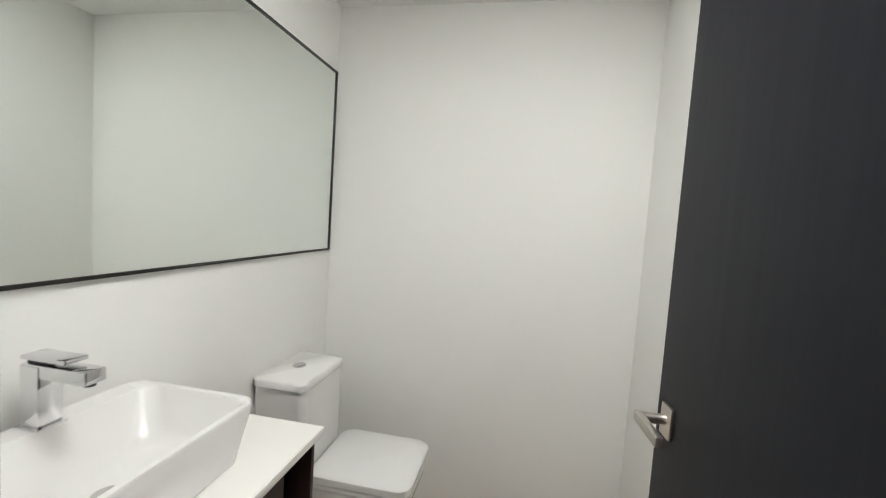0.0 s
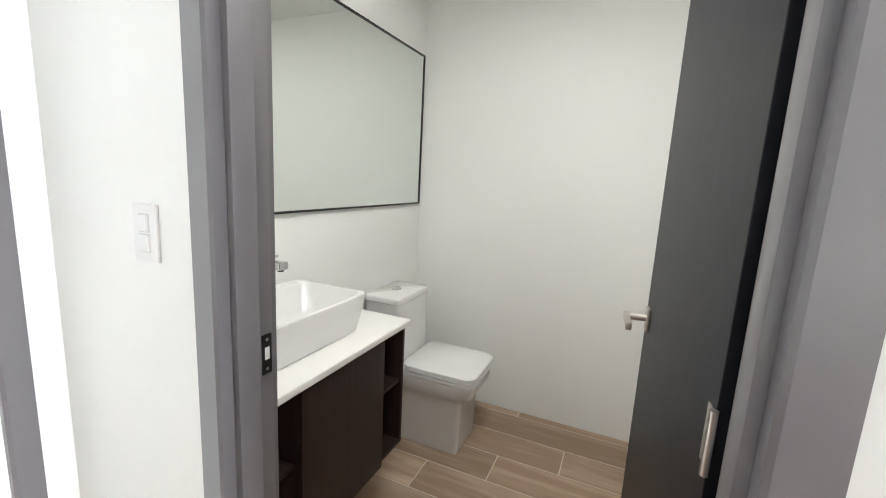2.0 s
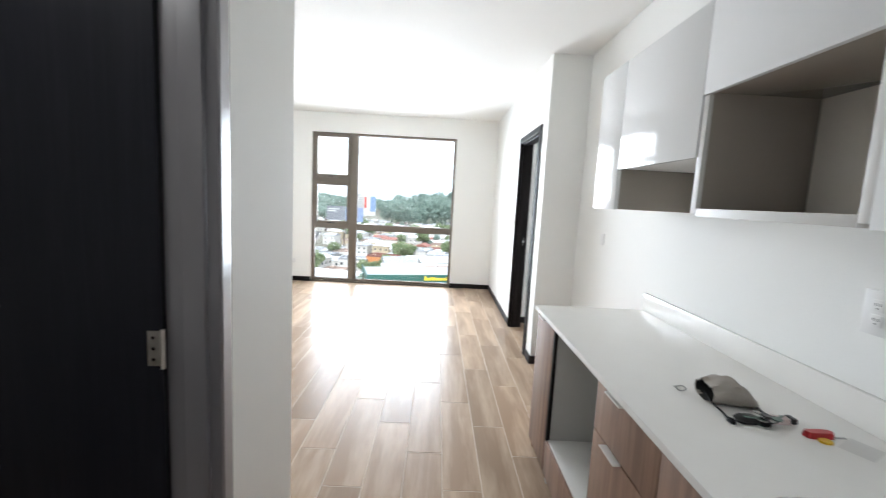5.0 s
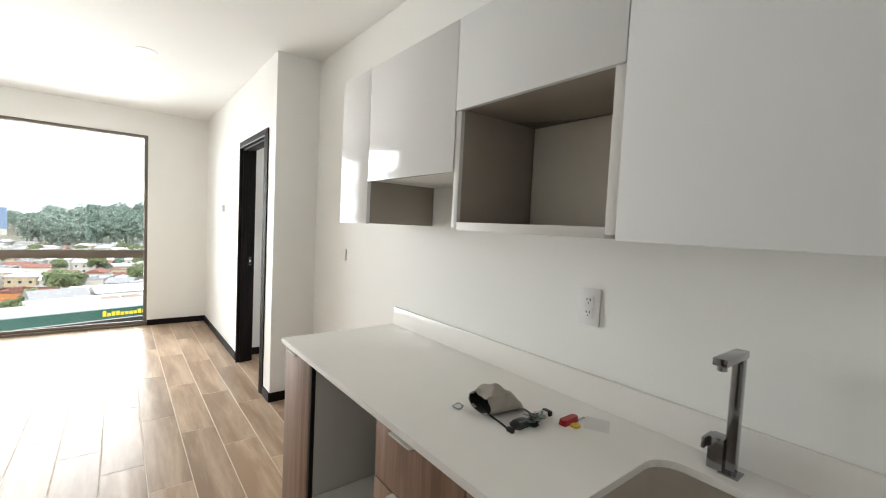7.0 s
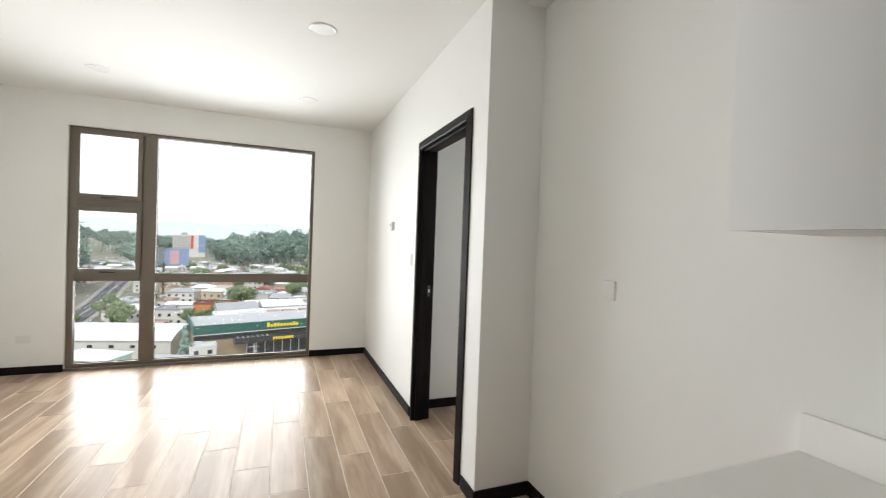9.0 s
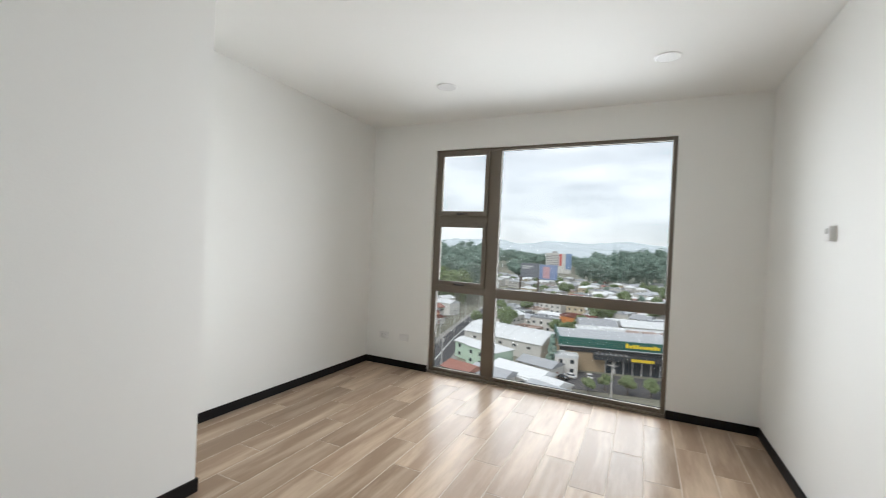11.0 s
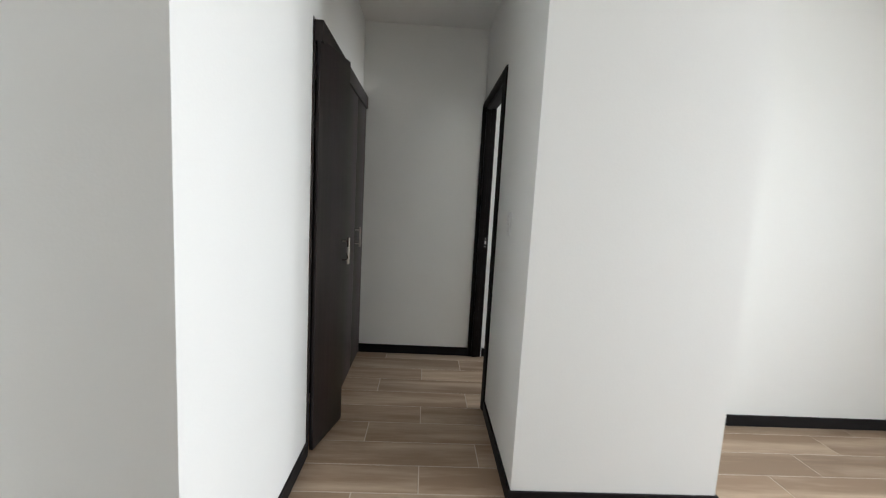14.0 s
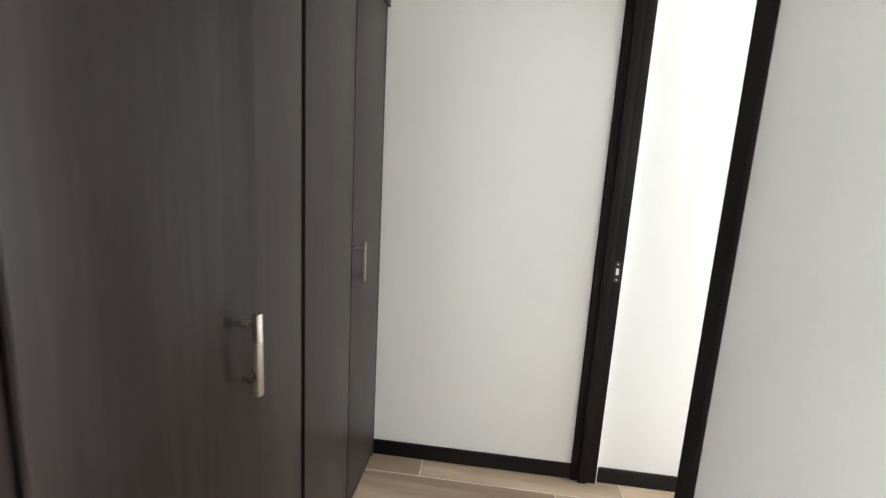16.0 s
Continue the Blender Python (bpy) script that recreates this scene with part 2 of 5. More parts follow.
def bm_cyl(p0, p1, r0, r1=None, segs=20, bm=None):
    bm = bm or bmesh.new()
    p0, p1 = Vector(p0), Vector(p1)
    d = p1 - p0
    m = Matrix.Translation((p0 + p1) / 2) @ d.to_track_quat("Z", "Y").to_matrix().to_4x4()
    bmesh.ops.create_cone(bm, cap_ends=True, segments=segs, radius1=r0, radius2=r0 if r1 is None else r1, depth=d.length, matrix=m)
    return bm


def bm_loft(rings, bm=None, caps=(True, True)):
    """Skin a list of closed rings of equal length."""
    bm = bm or bmesh.new()
    vs = [[bm.verts.new(p) for p in ring] for ring in rings]
    k = len(rings[0])
    for a, b in zip(vs, vs[1:]):
        for i in range(k):
            bm.faces.new((a[i], a[(i + 1) % k], b[(i + 1) % k], b[i]))
    if caps[0]:
        bm.faces.new(vs[0][::-1])
    if caps[1]:
        bm.faces.new(vs[-1])
    bmesh.ops.recalc_face_normals(bm, faces=bm.faces[:])
    return bm


def rrect(cx, cy, z, hx, hy, r, n=6):
    """A rounded rectangle as a ring of points."""
    pts = []
    for sx, sy, a0 in ((1, 1, 0), (-1, 1, 90), (-1, -1, 180), (1, -1, 270)):
        for i in range(n + 1):
            a = radians(a0 + 90 * i / n)
            pts.append((cx + sx * (hx - r) + r * math.cos(a), cy + sy * (hy - r) + r * math.sin(a), z))
    return pts


def link(name, bm, material, at=(0, 0, 0), smooth=None):
    me = bpy.data.meshes.new(name)
    bmesh.ops.translate(bm, verts=bm.verts[:], vec=-Vector(at))
    bm.to_mesh(me)
    bm.free()
    me.materials.append(material)
    if smooth is not None:
        me.shade_smooth()
        me.set_sharp_from_angle(angle=radians(smooth))
    ob = new(name, me)
    return ob


def setting(name, bm, material, label="", category=""):
    ob = link(name, bm, material)
    ORIGIN[ob] = Vector((0, 0, 0))
    return tagged(ob, label, category, kind="structure")


def thing(name, at, label, category, group="", kind=""):
    ob = new(name)
    ob.empty_display_size = 0.05
    ob.location = at
    ORIGIN[ob] = Vector(at)
    return tagged(ob, label, category, group, kind)


def part(name, bm, material, parent, label="", smooth=None):
    ob = link(name, bm, material, ORIGIN[parent], smooth)
    ob.parent = parent
    ORIGIN[ob] = ORIGIN[parent]
    return tagged(ob, label)


def bpart(name, parent, material, x0, y0, z0, x1, y1, z1, bevel=0.0015, label=""):
    return part(name, bm_box(x0, y0, z0, x1, y1, z1, bevel), material, parent, label, smooth=40 if bevel else None)


# ---- plan, in metres ----
H = 2.68
HX, HXB = -0.572, -0.68          # hall wall, its bathroom side
AY = 1.77                        # corner of the hall wall
BX, BY = -1.318, 2.407           # corner of the hallway
NY = 3.39                        # hallway's north wall
EX = -3.85                       # hallway's end
PX, PY = -2.07, 4.32             # pier beside the hallway
WX = -2.825                      # living room, west wall
YW = 6.87                        # window wall
LX = 0.88                        # living room, east wall
JY, KX = 3.78, 1.21              # jog and kitchen wall
SY = -0.25                       # entrance wall
BS, BN, BW, BH = -0.172, 1.30, -2.378, 2.39   # bathroom
WIN = (-2.03, 0.235, 0.02, 2.38)
T = 0.11


def walls(name, *boxes, label="smooth white painted plaster wall"):
    bm = bmesh.new()
    for b in boxes:
        bm_box(*b, bm=bm)
    return setting(name, bm, WALL, label, "wall")


walls("wall_hall_west", (HXB, SY, 0, HX, 0.346, H), (HXB, 1.2, 0, HX, AY, H), (HXB, 0.346, 2.085, HX, 1.2, H))
walls("wall_recess", (BX - T, AY - T, 0, HXB, AY, H))
walls("wall_recess_west", (BX - T, AY, 0, BX, BY, H))
walls("wall_hallway_south", (-2.385, BY - T, 0, BX - T, BY, H), (EX, BY - T, 2.115, -2.385, BY, H))
walls("wall_closet_side", (-2.385, 1.75, 0, -2.30, BY - T, H))
walls("wall_closet_back", (EX, 1.70, 0, -2.30, 1.75, H))
walls("wall_hallway_end", (EX - T, 1.70, 0, EX, YW + 0.075, H))
walls("wall_hallway_north", (-2.937, NY, 0, PX, NY + 0.10, H), (EX, NY, 2.085, -2.937, NY + 0.10, H), (EX, NY, 0, -3.836, NY + 0.10, H))
walls("wall_pier_east", (PX - T, NY + 0.10, 0, PX, PY, H))
walls("wall_pier_north", (WX, PY - T, 0, PX - T, PY, H))
walls("wall_living_west", (WX - T, NY + 0.10, 0, WX, YW, H))
walls("wall_north", (EX, YW, 0, -3.75, YW + 0.075, H), (-3.05, YW, 0, WIN[0], YW + 0.075, H), (WIN[1], YW, 0, 3.3, YW + 0.075, H),
      (WIN[0], YW, WIN[3], WIN[1], YW + 0.075, H), (WIN[0], YW, -0.02, WIN[1], YW + 0.075, WIN[2]),
      (-3.75, YW, 0, -3.05, YW + 0.075, 0.4), (-3.75, YW, 2.1, -3.05, YW + 0.075, H))
walls("wall_living_east", (LX, 4.87, 0, LX + T, YW, H), (LX, JY, 0, LX + T, 4.02, H), (LX, 4.02, 2.085, LX + T, 4.87, H))
walls("wall_jog", (LX + T, JY, 0, KX + T, JY + T, H))
walls("wall_kitchen", (KX, SY, 0, KX + T, JY, H))
walls("wall_entrance", (HXB, SY - T, 0, KX + T, SY, H))
walls("wall_bedroom_north", (LX + T, 5.06, 0, 3.2, 5.06 + T, H))
walls("wall_bedroom_south", (KX + T, JY, 0, 3.2, JY + T, H))
# the opening in this unseen east wall is added to hold its lamp
walls("wall_bedroom_east", (3.2, JY, 0, 3.31, 4.0, H), (3.2, 4.9, 0, 3.31, 5.17, H), (3.2, 4.0, 0, 3.31, 4.9, 0.9), (3.2, 4.0, 2.1, 3.31, 4.9, H))
walls("wall_bath_south", (BW - T, BS - T, 0, HXB, BS, H))
walls("wall_bath_west", (BW - T, BS, 0, BW, BN, H))
walls("wall_bath_north", (BW - T, BN, 0, HXB, BN + T, H))
setting("ceiling", bm_box(EX - T, SY - T, H, 3.31, YW + 0.075, H + 0.15), CEIL, "flat white painted ceiling", "ceiling")
setting("ceiling_bath", bm_box(BW, BS, BH, HXB, BN, H - 0.004), CEIL, "lowered white painted bathroom ceiling", "ceiling")
floor = setting("floor", bm_box(EX - T, SY - T, -0.14, 3.31, YW + 0.075, -0.0013), GROUT, "floor of wood-look tiles with beige joints", "floor")


def skirting(*runs):
    for x0, y0, x1, y1 in runs:
        bm = bm_box(min(x0, x1), min(y0, y1), 0.0, max(x0, x1), max(y0, y1), 0.072, 0.002)
        setting("baseboard", bm, BASE, "thin dark brown baseboard along the wall", "baseboard")


D = 0.012
skirting((HX, SY, HX + D, 0.276), (HX, 1.27, HX + D, AY), (BX, AY, HX, AY + D), (BX, AY + D, BX + D, BY), (-2.385, BY, BX, BY + D),
         (EX, BY + 0.03, EX + D, NY - 0.02), (-2.885, NY - D, PX, NY), (PX, NY - D, PX + D, PY), (WX, PY, PX + D, PY + D), (WX, PY + D, WX + D, YW),
         (WX + D, YW - D, WIN[0], YW), (WIN[1], YW - D, LX, YW), (LX - D, 4.95, LX, YW - D), (LX - D, JY - D, LX, 3.94), (LX, JY - D, KX, JY),
         (KX - D, 2.52, KX, JY - D), (LX + T, 5.06 - D, 3.2, 5.06), (EX, NY + 0.10, EX + D, YW))


# ---- doors ----
def door_frame(name, axis, face, back, a0, a1, top, out, mat, trim=0.078, both=False):
    """Rebated lining and moulded casing round an opening. axis: the wall's run; face: the seen side; out: its direction."""
    d = setting(name, bm_box(0, 0, -0.002, 0.001, 0.001, -0.001), mat, "dark laminate door frame with moulded casing", "door frame")

    def at(a, u, z):
        return (a, u, z) if axis == "x" else (u, a, z)

    def bx(nm, a, b, u0, u1, z0, z1, bevel=0.0015):
        u0, u1 = min(u0, u1), max(u0, u1)
        p, q = at(a, u0, z0), at(b, u1, z1)
        return part(nm, bm_box(*[min(v) for v in zip(p, q)], *[max(v) for v in zip(p, q)], bevel), mat, d, smooth=40)

    def prism(nm, rings):
        return part(nm, bm_loft(rings), mat, d, smooth=25)
    j, deep = 0.02, abs(back - face)
    rebate = face - out * (deep - 0.042)      # the leaf closes against this shoulder
    front = face - out * 0.012
    for side, a in ((-1, a0), (1, a1)):
        bx("jamb", *sorted((a, a + side * j)), front, rebate, 0, top + j)
        bx("jamb_rebate", *sorted((a + side * 0.010, a + side * j)), rebate, back, 0, top + j)
    bx("jamb_head", a0, a1, front, rebate, top, top + j)
    bx("jamb_head_rebate", a0 - 0.010, a1 + 0.010, rebate, back, top + 0.010, top + j)
    for f, o in ((face, out),) + (((back, -out),) if both else ()):
        low, high, foot = f + o * 0.010, f + o * 0.021, f - o * 0.0115
        for side, a in ((-1, a0), (1, a1)):
            w0, w1, w2 = a + side * trim, a + side * 0.024, a + side * 0.016
            prism("casing", [[at(w0, f, z + k0), at(w0, low, z + k0), at(w1, high, z + k1), at(w2, high - o * 0.004, z + k2), at(w2, foot, z + k2), at(w1, foot, z + k1), at(w1, f, z + k1)]
                             for z, k0, k1, k2 in ((0, 0, 0, 0), (top, trim, 0.024, 0.016))])
        prism("casing_head", [[at(a + side * trim, f, top + trim), at(a + side * trim, low, top + trim), at(a + side * 0.024, high, top + 0.024), at(a + side * 0.016, high - o * 0.004, top + 0.016),
                               at(a + side * 0.016, foot, top + 0.016), at(a + side * 0.024, foot, top + 0.024), at(a + side * 0.024, f, top + 0.024)] for side, a in ((-1, a0), (1, a1))])
    return d


def strike(frame_ob, x0, y0, x1, y1, z):
    p = part("strike_plate", bm_box(x0, y0, z - 0.045, x1, y1, z + 0.045, 0.0006), BLACKM, frame_ob, "dark steel strike plate")
    cx, cy, thin = (x0 + x1) / 2, (y0 + y1) / 2, x1 - x0 < y1 - y0
    dx, dy = ((x1 - x0) / 2 + 0.0006, 0.006) if thin else (0.006, (y1 - y0) / 2 + 0.0006)
    part("latch_hole", bm_box(cx - dx, cy - dy, z - 0.012, cx + dx, cy + dy, z + 0.016), PLAST, p, "pale latch hole")
    for dz in (-0.033, 0.033):
        e = Vector((dx, 0, 0)) if thin else Vector((0, dy, 0))
        c = Vector((cx, cy, z + dz))
        part("screw", bm_cyl(c - e, c + e, 0.004, segs=10), STEEL, p)
    return p


door_b = door_frame("door_1", "y", HX, HXB, 0.366, 1.180, 2.065, 1, FRAMEG, trim=0.09, both=True)
strike(door_b, -0.676, 0.3558, -0.650, 0.3578, 0.985)
door_e = door_frame("door_2", "y", LX, LX + T, 4.04, 4.85, 2.065, -1, DARK, both=True)
strike(door_e, LX + 0.076, 4.858, LX + 0.104, 4.8602, 1.0)
door_h = door_frame("door_3", "x", NY, NY + 0.092, -3.816, -2.957, 2.065, -1, DARK, trim=0.06)
strike(door_h, -3.8262, NY + 0.056, -3.824, NY + 0.084, 0.99)
door_n = door_frame("door_4", "x", SY, SY - T, -0.425, 0.50, 2.065, 1, FRAMEG)
bpart("door_leaf", door_n, CHAR, -0.423, SY - 0.06, 0.008, 0.498, SY - 0.02, 2.062)

# open bathroom leaf, built along -x from its hinge and turned
LEAF_AT = (-0.684, 1.176, 0)
leaf = thing("bathroom_door", LEAF_AT, "dark charcoal laminate bathroom door standing open", "door")
part("door_leaf", bm_box(-1.464, 1.176, 0.008, -0.688, 1.216, 2.058, 0.002), CHAR, leaf)
for zz in (0.2, 1.03, 2.0):
    hg = part("hinge", bm_cyl((-0.684, 1.172, zz - 0.05), (-0.684, 1.172, zz + 0.05), 0.006, segs=12), STEEL, leaf, "brushed steel butt hinge", 40)
    part("hinge_plate", bm_box(-0.722, 1.1735, zz - 0.045, -0.69, 1.1765, zz + 0.045, 0.0008), STEEL, hg)
    for dz in (-0.028, 0.0, 0.028):
        part("screw", bm_cyl((-0.708, 1.1728, zz + dz), (-0.708, 1.1738, zz + dz), 0.0045, segs=10), CHROME, hg)
for side, y0 in ((-1, 1.176), (1, 1.216)):
    ros = part("handle", bm_box(-1.425, min(y0, y0 + side * 0.009), 0.955, -1.375, max(y0, y0 + side * 0.009), 1.025, 0.002), STEEL, leaf, "brushed nickel lever handle", 40)
    part("neck", bm_cyl((-1.40, y0 + side * 0.009, 0.993), (-1.40, y0 + side * 0.064, 0.993), 0.011, segs=16), STEEL, ros, smooth=40)
    part("lever", bm_box(-1.412, y0 + side * 0.064 - 0.008, 0.982, -1.285, y0 + side * 0.064 + 0.008, 1.004, 0.004), STEEL, ros, smooth=40)
part("latch_plate", bm_box(-1.4655, 1.184, 0.93, -1.463, 1.208, 1.05, 0.0005), STEEL, leaf)
leaf.rotation_euler = (0, 0, radians(4.1))

# ---- window ----
WY = 6.895
win = setting("window_1", bm_box(WIN[0] + 0.2, WY + 0.02, WIN[2] + 0.012, WIN[0] + 0.21, WY + 0.03, WIN[2] + 0.016), BRONZE, "tall bronze aluminium window with two hopper sashes", "window")


def wbar(nm, x0, x1, z0, z1, y0=WY, y1=WY + 0.051, mat=BRONZE, parent=None):
    return part(nm, bm_box(x0, y0, z0, x1, y1, z1, 0.003), mat, parent or win, smooth=40)


wbar("frame", WIN[0], WIN[0] + 0.055, WIN[2], WIN[3])
wbar("frame", WIN[1] - 0.035, WIN[1], WIN[2], WIN[3])
wbar("frame", WIN[0] + 0.055, WIN[1] - 0.035, WIN[3] - 0.035, WIN[3])
wbar("frame", WIN[0] + 0.055, WIN[1] - 0.035, WIN[2], WIN[2] + 0.042)
part("sill_cover", bm_box(WIN[0] - 0.004, YW - 0.004, 0.001, WIN[1] + 0.004, WY + 0.004, WIN[2] + 0.006, 0.002), BRONZE, win)
wbar("mullion", -1.435, -1.305, WIN[2] + 0.042, WIN[3] - 0.035)
wbar("transom", -1.305, WIN[1] - 0.035, 0.86, 0.958)
wbar("transom", WIN[0] + 0.055, -1.435, 1.60, 1.69)
wbar("transom", WIN[0] + 0.055, -1.435, 0.875, 0.955)


def pane(x0, x1, z0, z1, parent):
    p = part("pane", bm_box(x0, WY + 0.036, z0, x1, WY + 0.042, z1), GLASS, parent, "clear glass pane")
    p.visible_shadow = False
    bm = bmesh.new()
    for a in ((x0, z0, x1, z0 + 0.008), (x0, z1 - 0.008, x1, z1), (x0, z0 + 0.008, x0 + 0.008, z1 - 0.008), (x1 - 0.008, z0 + 0.008, x1, z1 - 0.008)):
        bm_box(a[0], WY + 0.028, a[1], a[2], WY + 0.035, a[3], bm=bm)
    part("gasket", bm, RUBBER, parent)
    return p


for z0, z1 in ((1.69, WIN[3] - 0.035), (0.955, 1.60)):
    sash = wbar("sash", WIN[0] + 0.047, WIN[0] + 0.095, z0 - 0.008, z1 + 0.008, WY - 0.024, WY - 0.0006)
    wbar("sash_rail", -1.47, -1.428, z0 - 0.008, z1 + 0.008, WY - 0.024, WY - 0.0006, parent=sash)
    wbar("sash_rail", WIN[0] + 0.095, -1.47, z1 - 0.038, z1 + 0.008, WY - 0.024, WY - 0.0006, parent=sash)
    wbar("sash_rail", WIN[0] + 0.095, -1.47, z0 - 0.008, z0 + 0.042, WY - 0.024, WY - 0.0006, parent=sash)
    pane(WIN[0] + 0.05, -1.43, z0 - 0.004, z1 + 0.004, sash)
    part("latch", bm_box(-1.76, WY - 0.046, z0 + 0.002, -1.69, WY - 0.024, z0 + 0.022, 0.004), BLACKM, sash, "black sash latch", 40)
    part("latch_lever", bm_box(-1.73, WY - 0.06, z0 + 0.006, -1.63, WY - 0.046, z0 + 0.017, 0.003), BLACKM, sash, smooth=40)
pane(WIN[0] + 0.05, -1.43, WIN[2] + 0.038, 0.88, win)
pane(-1.31, WIN[1] - 0.03, 0.953, WIN[3] - 0.03, win)
pane(-1.31, WIN[1] - 0.03, WIN[2] + 0.038, 0.865, win)


# ---- small wall fittings ----
def wall_plate(name, centre, normal, w, h, label, category, kind_of):
    """A plate on a wall; normal: '+x', '-x', '+y' or '-y'."""
    x, y, z = centre
    sgn = 1 if normal[0] == "+" else -1
    t = thing(name, centre, label, category)

    def bx(nm, a0, a1, z0, z1, d0, d1, mat, par, bev=0.001):
        d0, d1 = sorted((sgn * d0, sgn * d1))
        if normal[1] == "x":
            bm = bm_box(x + d0, y + a0, z + z0, x + d1, y + a1, z + z1, bev)
        else:
            bm = bm_box(x + a0, y + d0, z + z0, x + a1, y + d1, z + z1, bev)
        return part(nm, bm, mat, par, smooth=40)
    plate = bx("plate", -w / 2, w / 2, -h / 2, h / 2, 0, 0.007, PLAST, t, 0.002)
    if kind_of == "outlet":
        upright = h > w
        for s in (-1, 1):
            o = s * 0.021
            ca, cz = (0, o) if upright else (o, 0)
            f = bx("socket", ca - 0.0165, ca + 0.0165, cz - 0.0165, cz + 0.0165, 0.007, 0.0095, PLAST, t)
            for da, dz in ((-0.006, 0.003), (0.006, 0.003)):
                bx("slot", ca + da - 0.0013, ca + da + 0.0013, cz + dz - 0.004, cz + dz + 0.004, 0.0095, 0.0102, SLOT, f, 0)
            bx("slot", ca - 0.002, ca + 0.002, cz - 0.0105, cz - 0.0065, 0.0095, 0.0102, SLOT, f, 0)
    elif kind_of == "switch":
        for s in ((-1, 1) if h > 0.1 else (0,)):
            # darker rim added for contrast, drawn in place of the gap round the rocker
            bx("rocker_frame", -0.0162, 0.0162, s * 0.021 - 0.0192, s * 0.021 + 0.0192, 0.007, 0.0082, EDGE, t, 0)
            bx("rocker", -0.014, 0.014, s * 0.021 - 0.017, s * 0.021 + 0.017, 0.007, 0.0125, PLAST, t, 0.002)
    elif kind_of == "thermostat":
        bx("case", -w * 0.42, w * 0.42, -h * 0.45, h * 0.45, 0.007, 0.026, PLAST, t, 0.004)
        bx("dial_window", -w * 0.28, w * 0.28, -h * 0.02, h * 0.3, 0.026, 0.0268, GREY, t, 0)
    return t


wall_plate("light_switch", (HX, 0.13, 1.235), "+x", 0.075, 0.12, "white double rocker switch on the hall wall", "switch", "switch")
wall_plate("light_switch", (-2.527, NY, 1.222), "-y", 0.075, 0.12, "white double rocker switch on the hallway wall", "switch", "switch")
wall_plate("light_switch", (LX, 5.06, 1.235), "-x", 0.075, 0.115, "white rocker switch beside the dark door frame", "switch", "switch")
wall_plate("light_switch", (1.42, 5.06, 1.22), "-y", 0.078, 0.12, "white single switch on the shaded bedroom wall", "switch", "switch")
wall_plate("thermostat", (LX, 5.67, 1.515), "-x", 0.075, 0.085, "small white thermostat box on the wall", "thermostat", "thermostat")
wall_plate("outlet", (-2.59, YW, 0.33), "-y", 0.115, 0.072, "white double socket low on the wall", "socket", "outlet")
wall_plate("outlet", (-2.33, YW, 0.33), "-y", 0.115, 0.072, "blank white plate low beside the window", "socket", "blank")
wall_plate("outlet", (KX, 1.27, 1.185), "-x", 0.082, 0.125, "white double socket above the kitchen counter", "socket", "outlet")
wall_plate("outlet", (KX, 3.22, 1.20), "-x", 0.062, 0.08, "small white plate on the bare kitchen wall", "socket", "blank")
wall_plate("outlet", (KX, 1.80, 1.545), "-x", 0.125, 0.078, "white sideways socket under the wall cabinet", "socket", "outlet")


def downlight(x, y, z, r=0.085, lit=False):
    t = thing("downlight", (x, y, z), "round white recessed ceiling downlight" + (", lit, an unseen fill added to the bathroom" if lit else ", switched off"), "ceiling lamp", "ceiling downlights")
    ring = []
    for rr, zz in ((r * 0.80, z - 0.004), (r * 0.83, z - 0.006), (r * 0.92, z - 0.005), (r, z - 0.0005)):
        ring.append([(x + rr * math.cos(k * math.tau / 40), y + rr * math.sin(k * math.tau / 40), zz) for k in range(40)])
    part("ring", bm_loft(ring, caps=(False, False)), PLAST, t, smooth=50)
    part("diffuser", bm_cyl((x, y, z - 0.005), (x, y, z - 0.001), r * 0.8, segs=40), FILL_GLOW if lit else LAMPD, t)
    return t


for x, y in ((-1.52, 6.0), (0.1, 6.0), (-1.5, 4.62), (0.1, 4.55), (-3.1, 2.9)):
    downlight(x, y, H)
# unseen lit disc, added to go with the bathroom fill light
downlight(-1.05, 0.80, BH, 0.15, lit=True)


# ---- hallway closet ----
closet = thing("closet", (-3.12, BY, 0), "dark espresso built-in closet with four tall doors, one ajar", "closet")
bpart("header", closet, CLOSET, EX + 0.002, BY, 2.012, -2.40, BY + 0.042, 2.105)
bpart("side_trim", closet, CLOSET, -2.402, BY - 0.02, 0, -2.385, BY + 0.009, 2.012)
bpart("side_trim", closet, CLOSET, EX + 0.002, BY - 0.02, 0, -3.818, BY + 0.03, 2.012)
bpart("back_panel", closet, CLOSET, -3.818, 1.752, 0, -2.402, 1.765, 2.01)
bpart("shelf", closet, CLOSET, -3.816, 1.77, 1.72, -2.404, 2.33, 1.738)
bpart("divider", closet, CLOSET, -3.072, 1.77, 0.0, -3.056, BY - 0.06, 2.01)


def bar_handle(parent, x, y, z0, z1):
    h = part("handle", bm_box(x - 0.0065, y + 0.028, z0, x + 0.0065, y + 0.041, z1, 0.003), STEEL, parent, "brushed nickel bar handle", 40)
    for zz in (z0 + 0.022, z1 - 0.022):
        part("post", bm_cyl((x, y, zz), (x, y + 0.03, zz), 0.0045, segs=10), STEEL, h, smooth=40)


DY0, DY1 = BY + 0.012, BY + 0.032
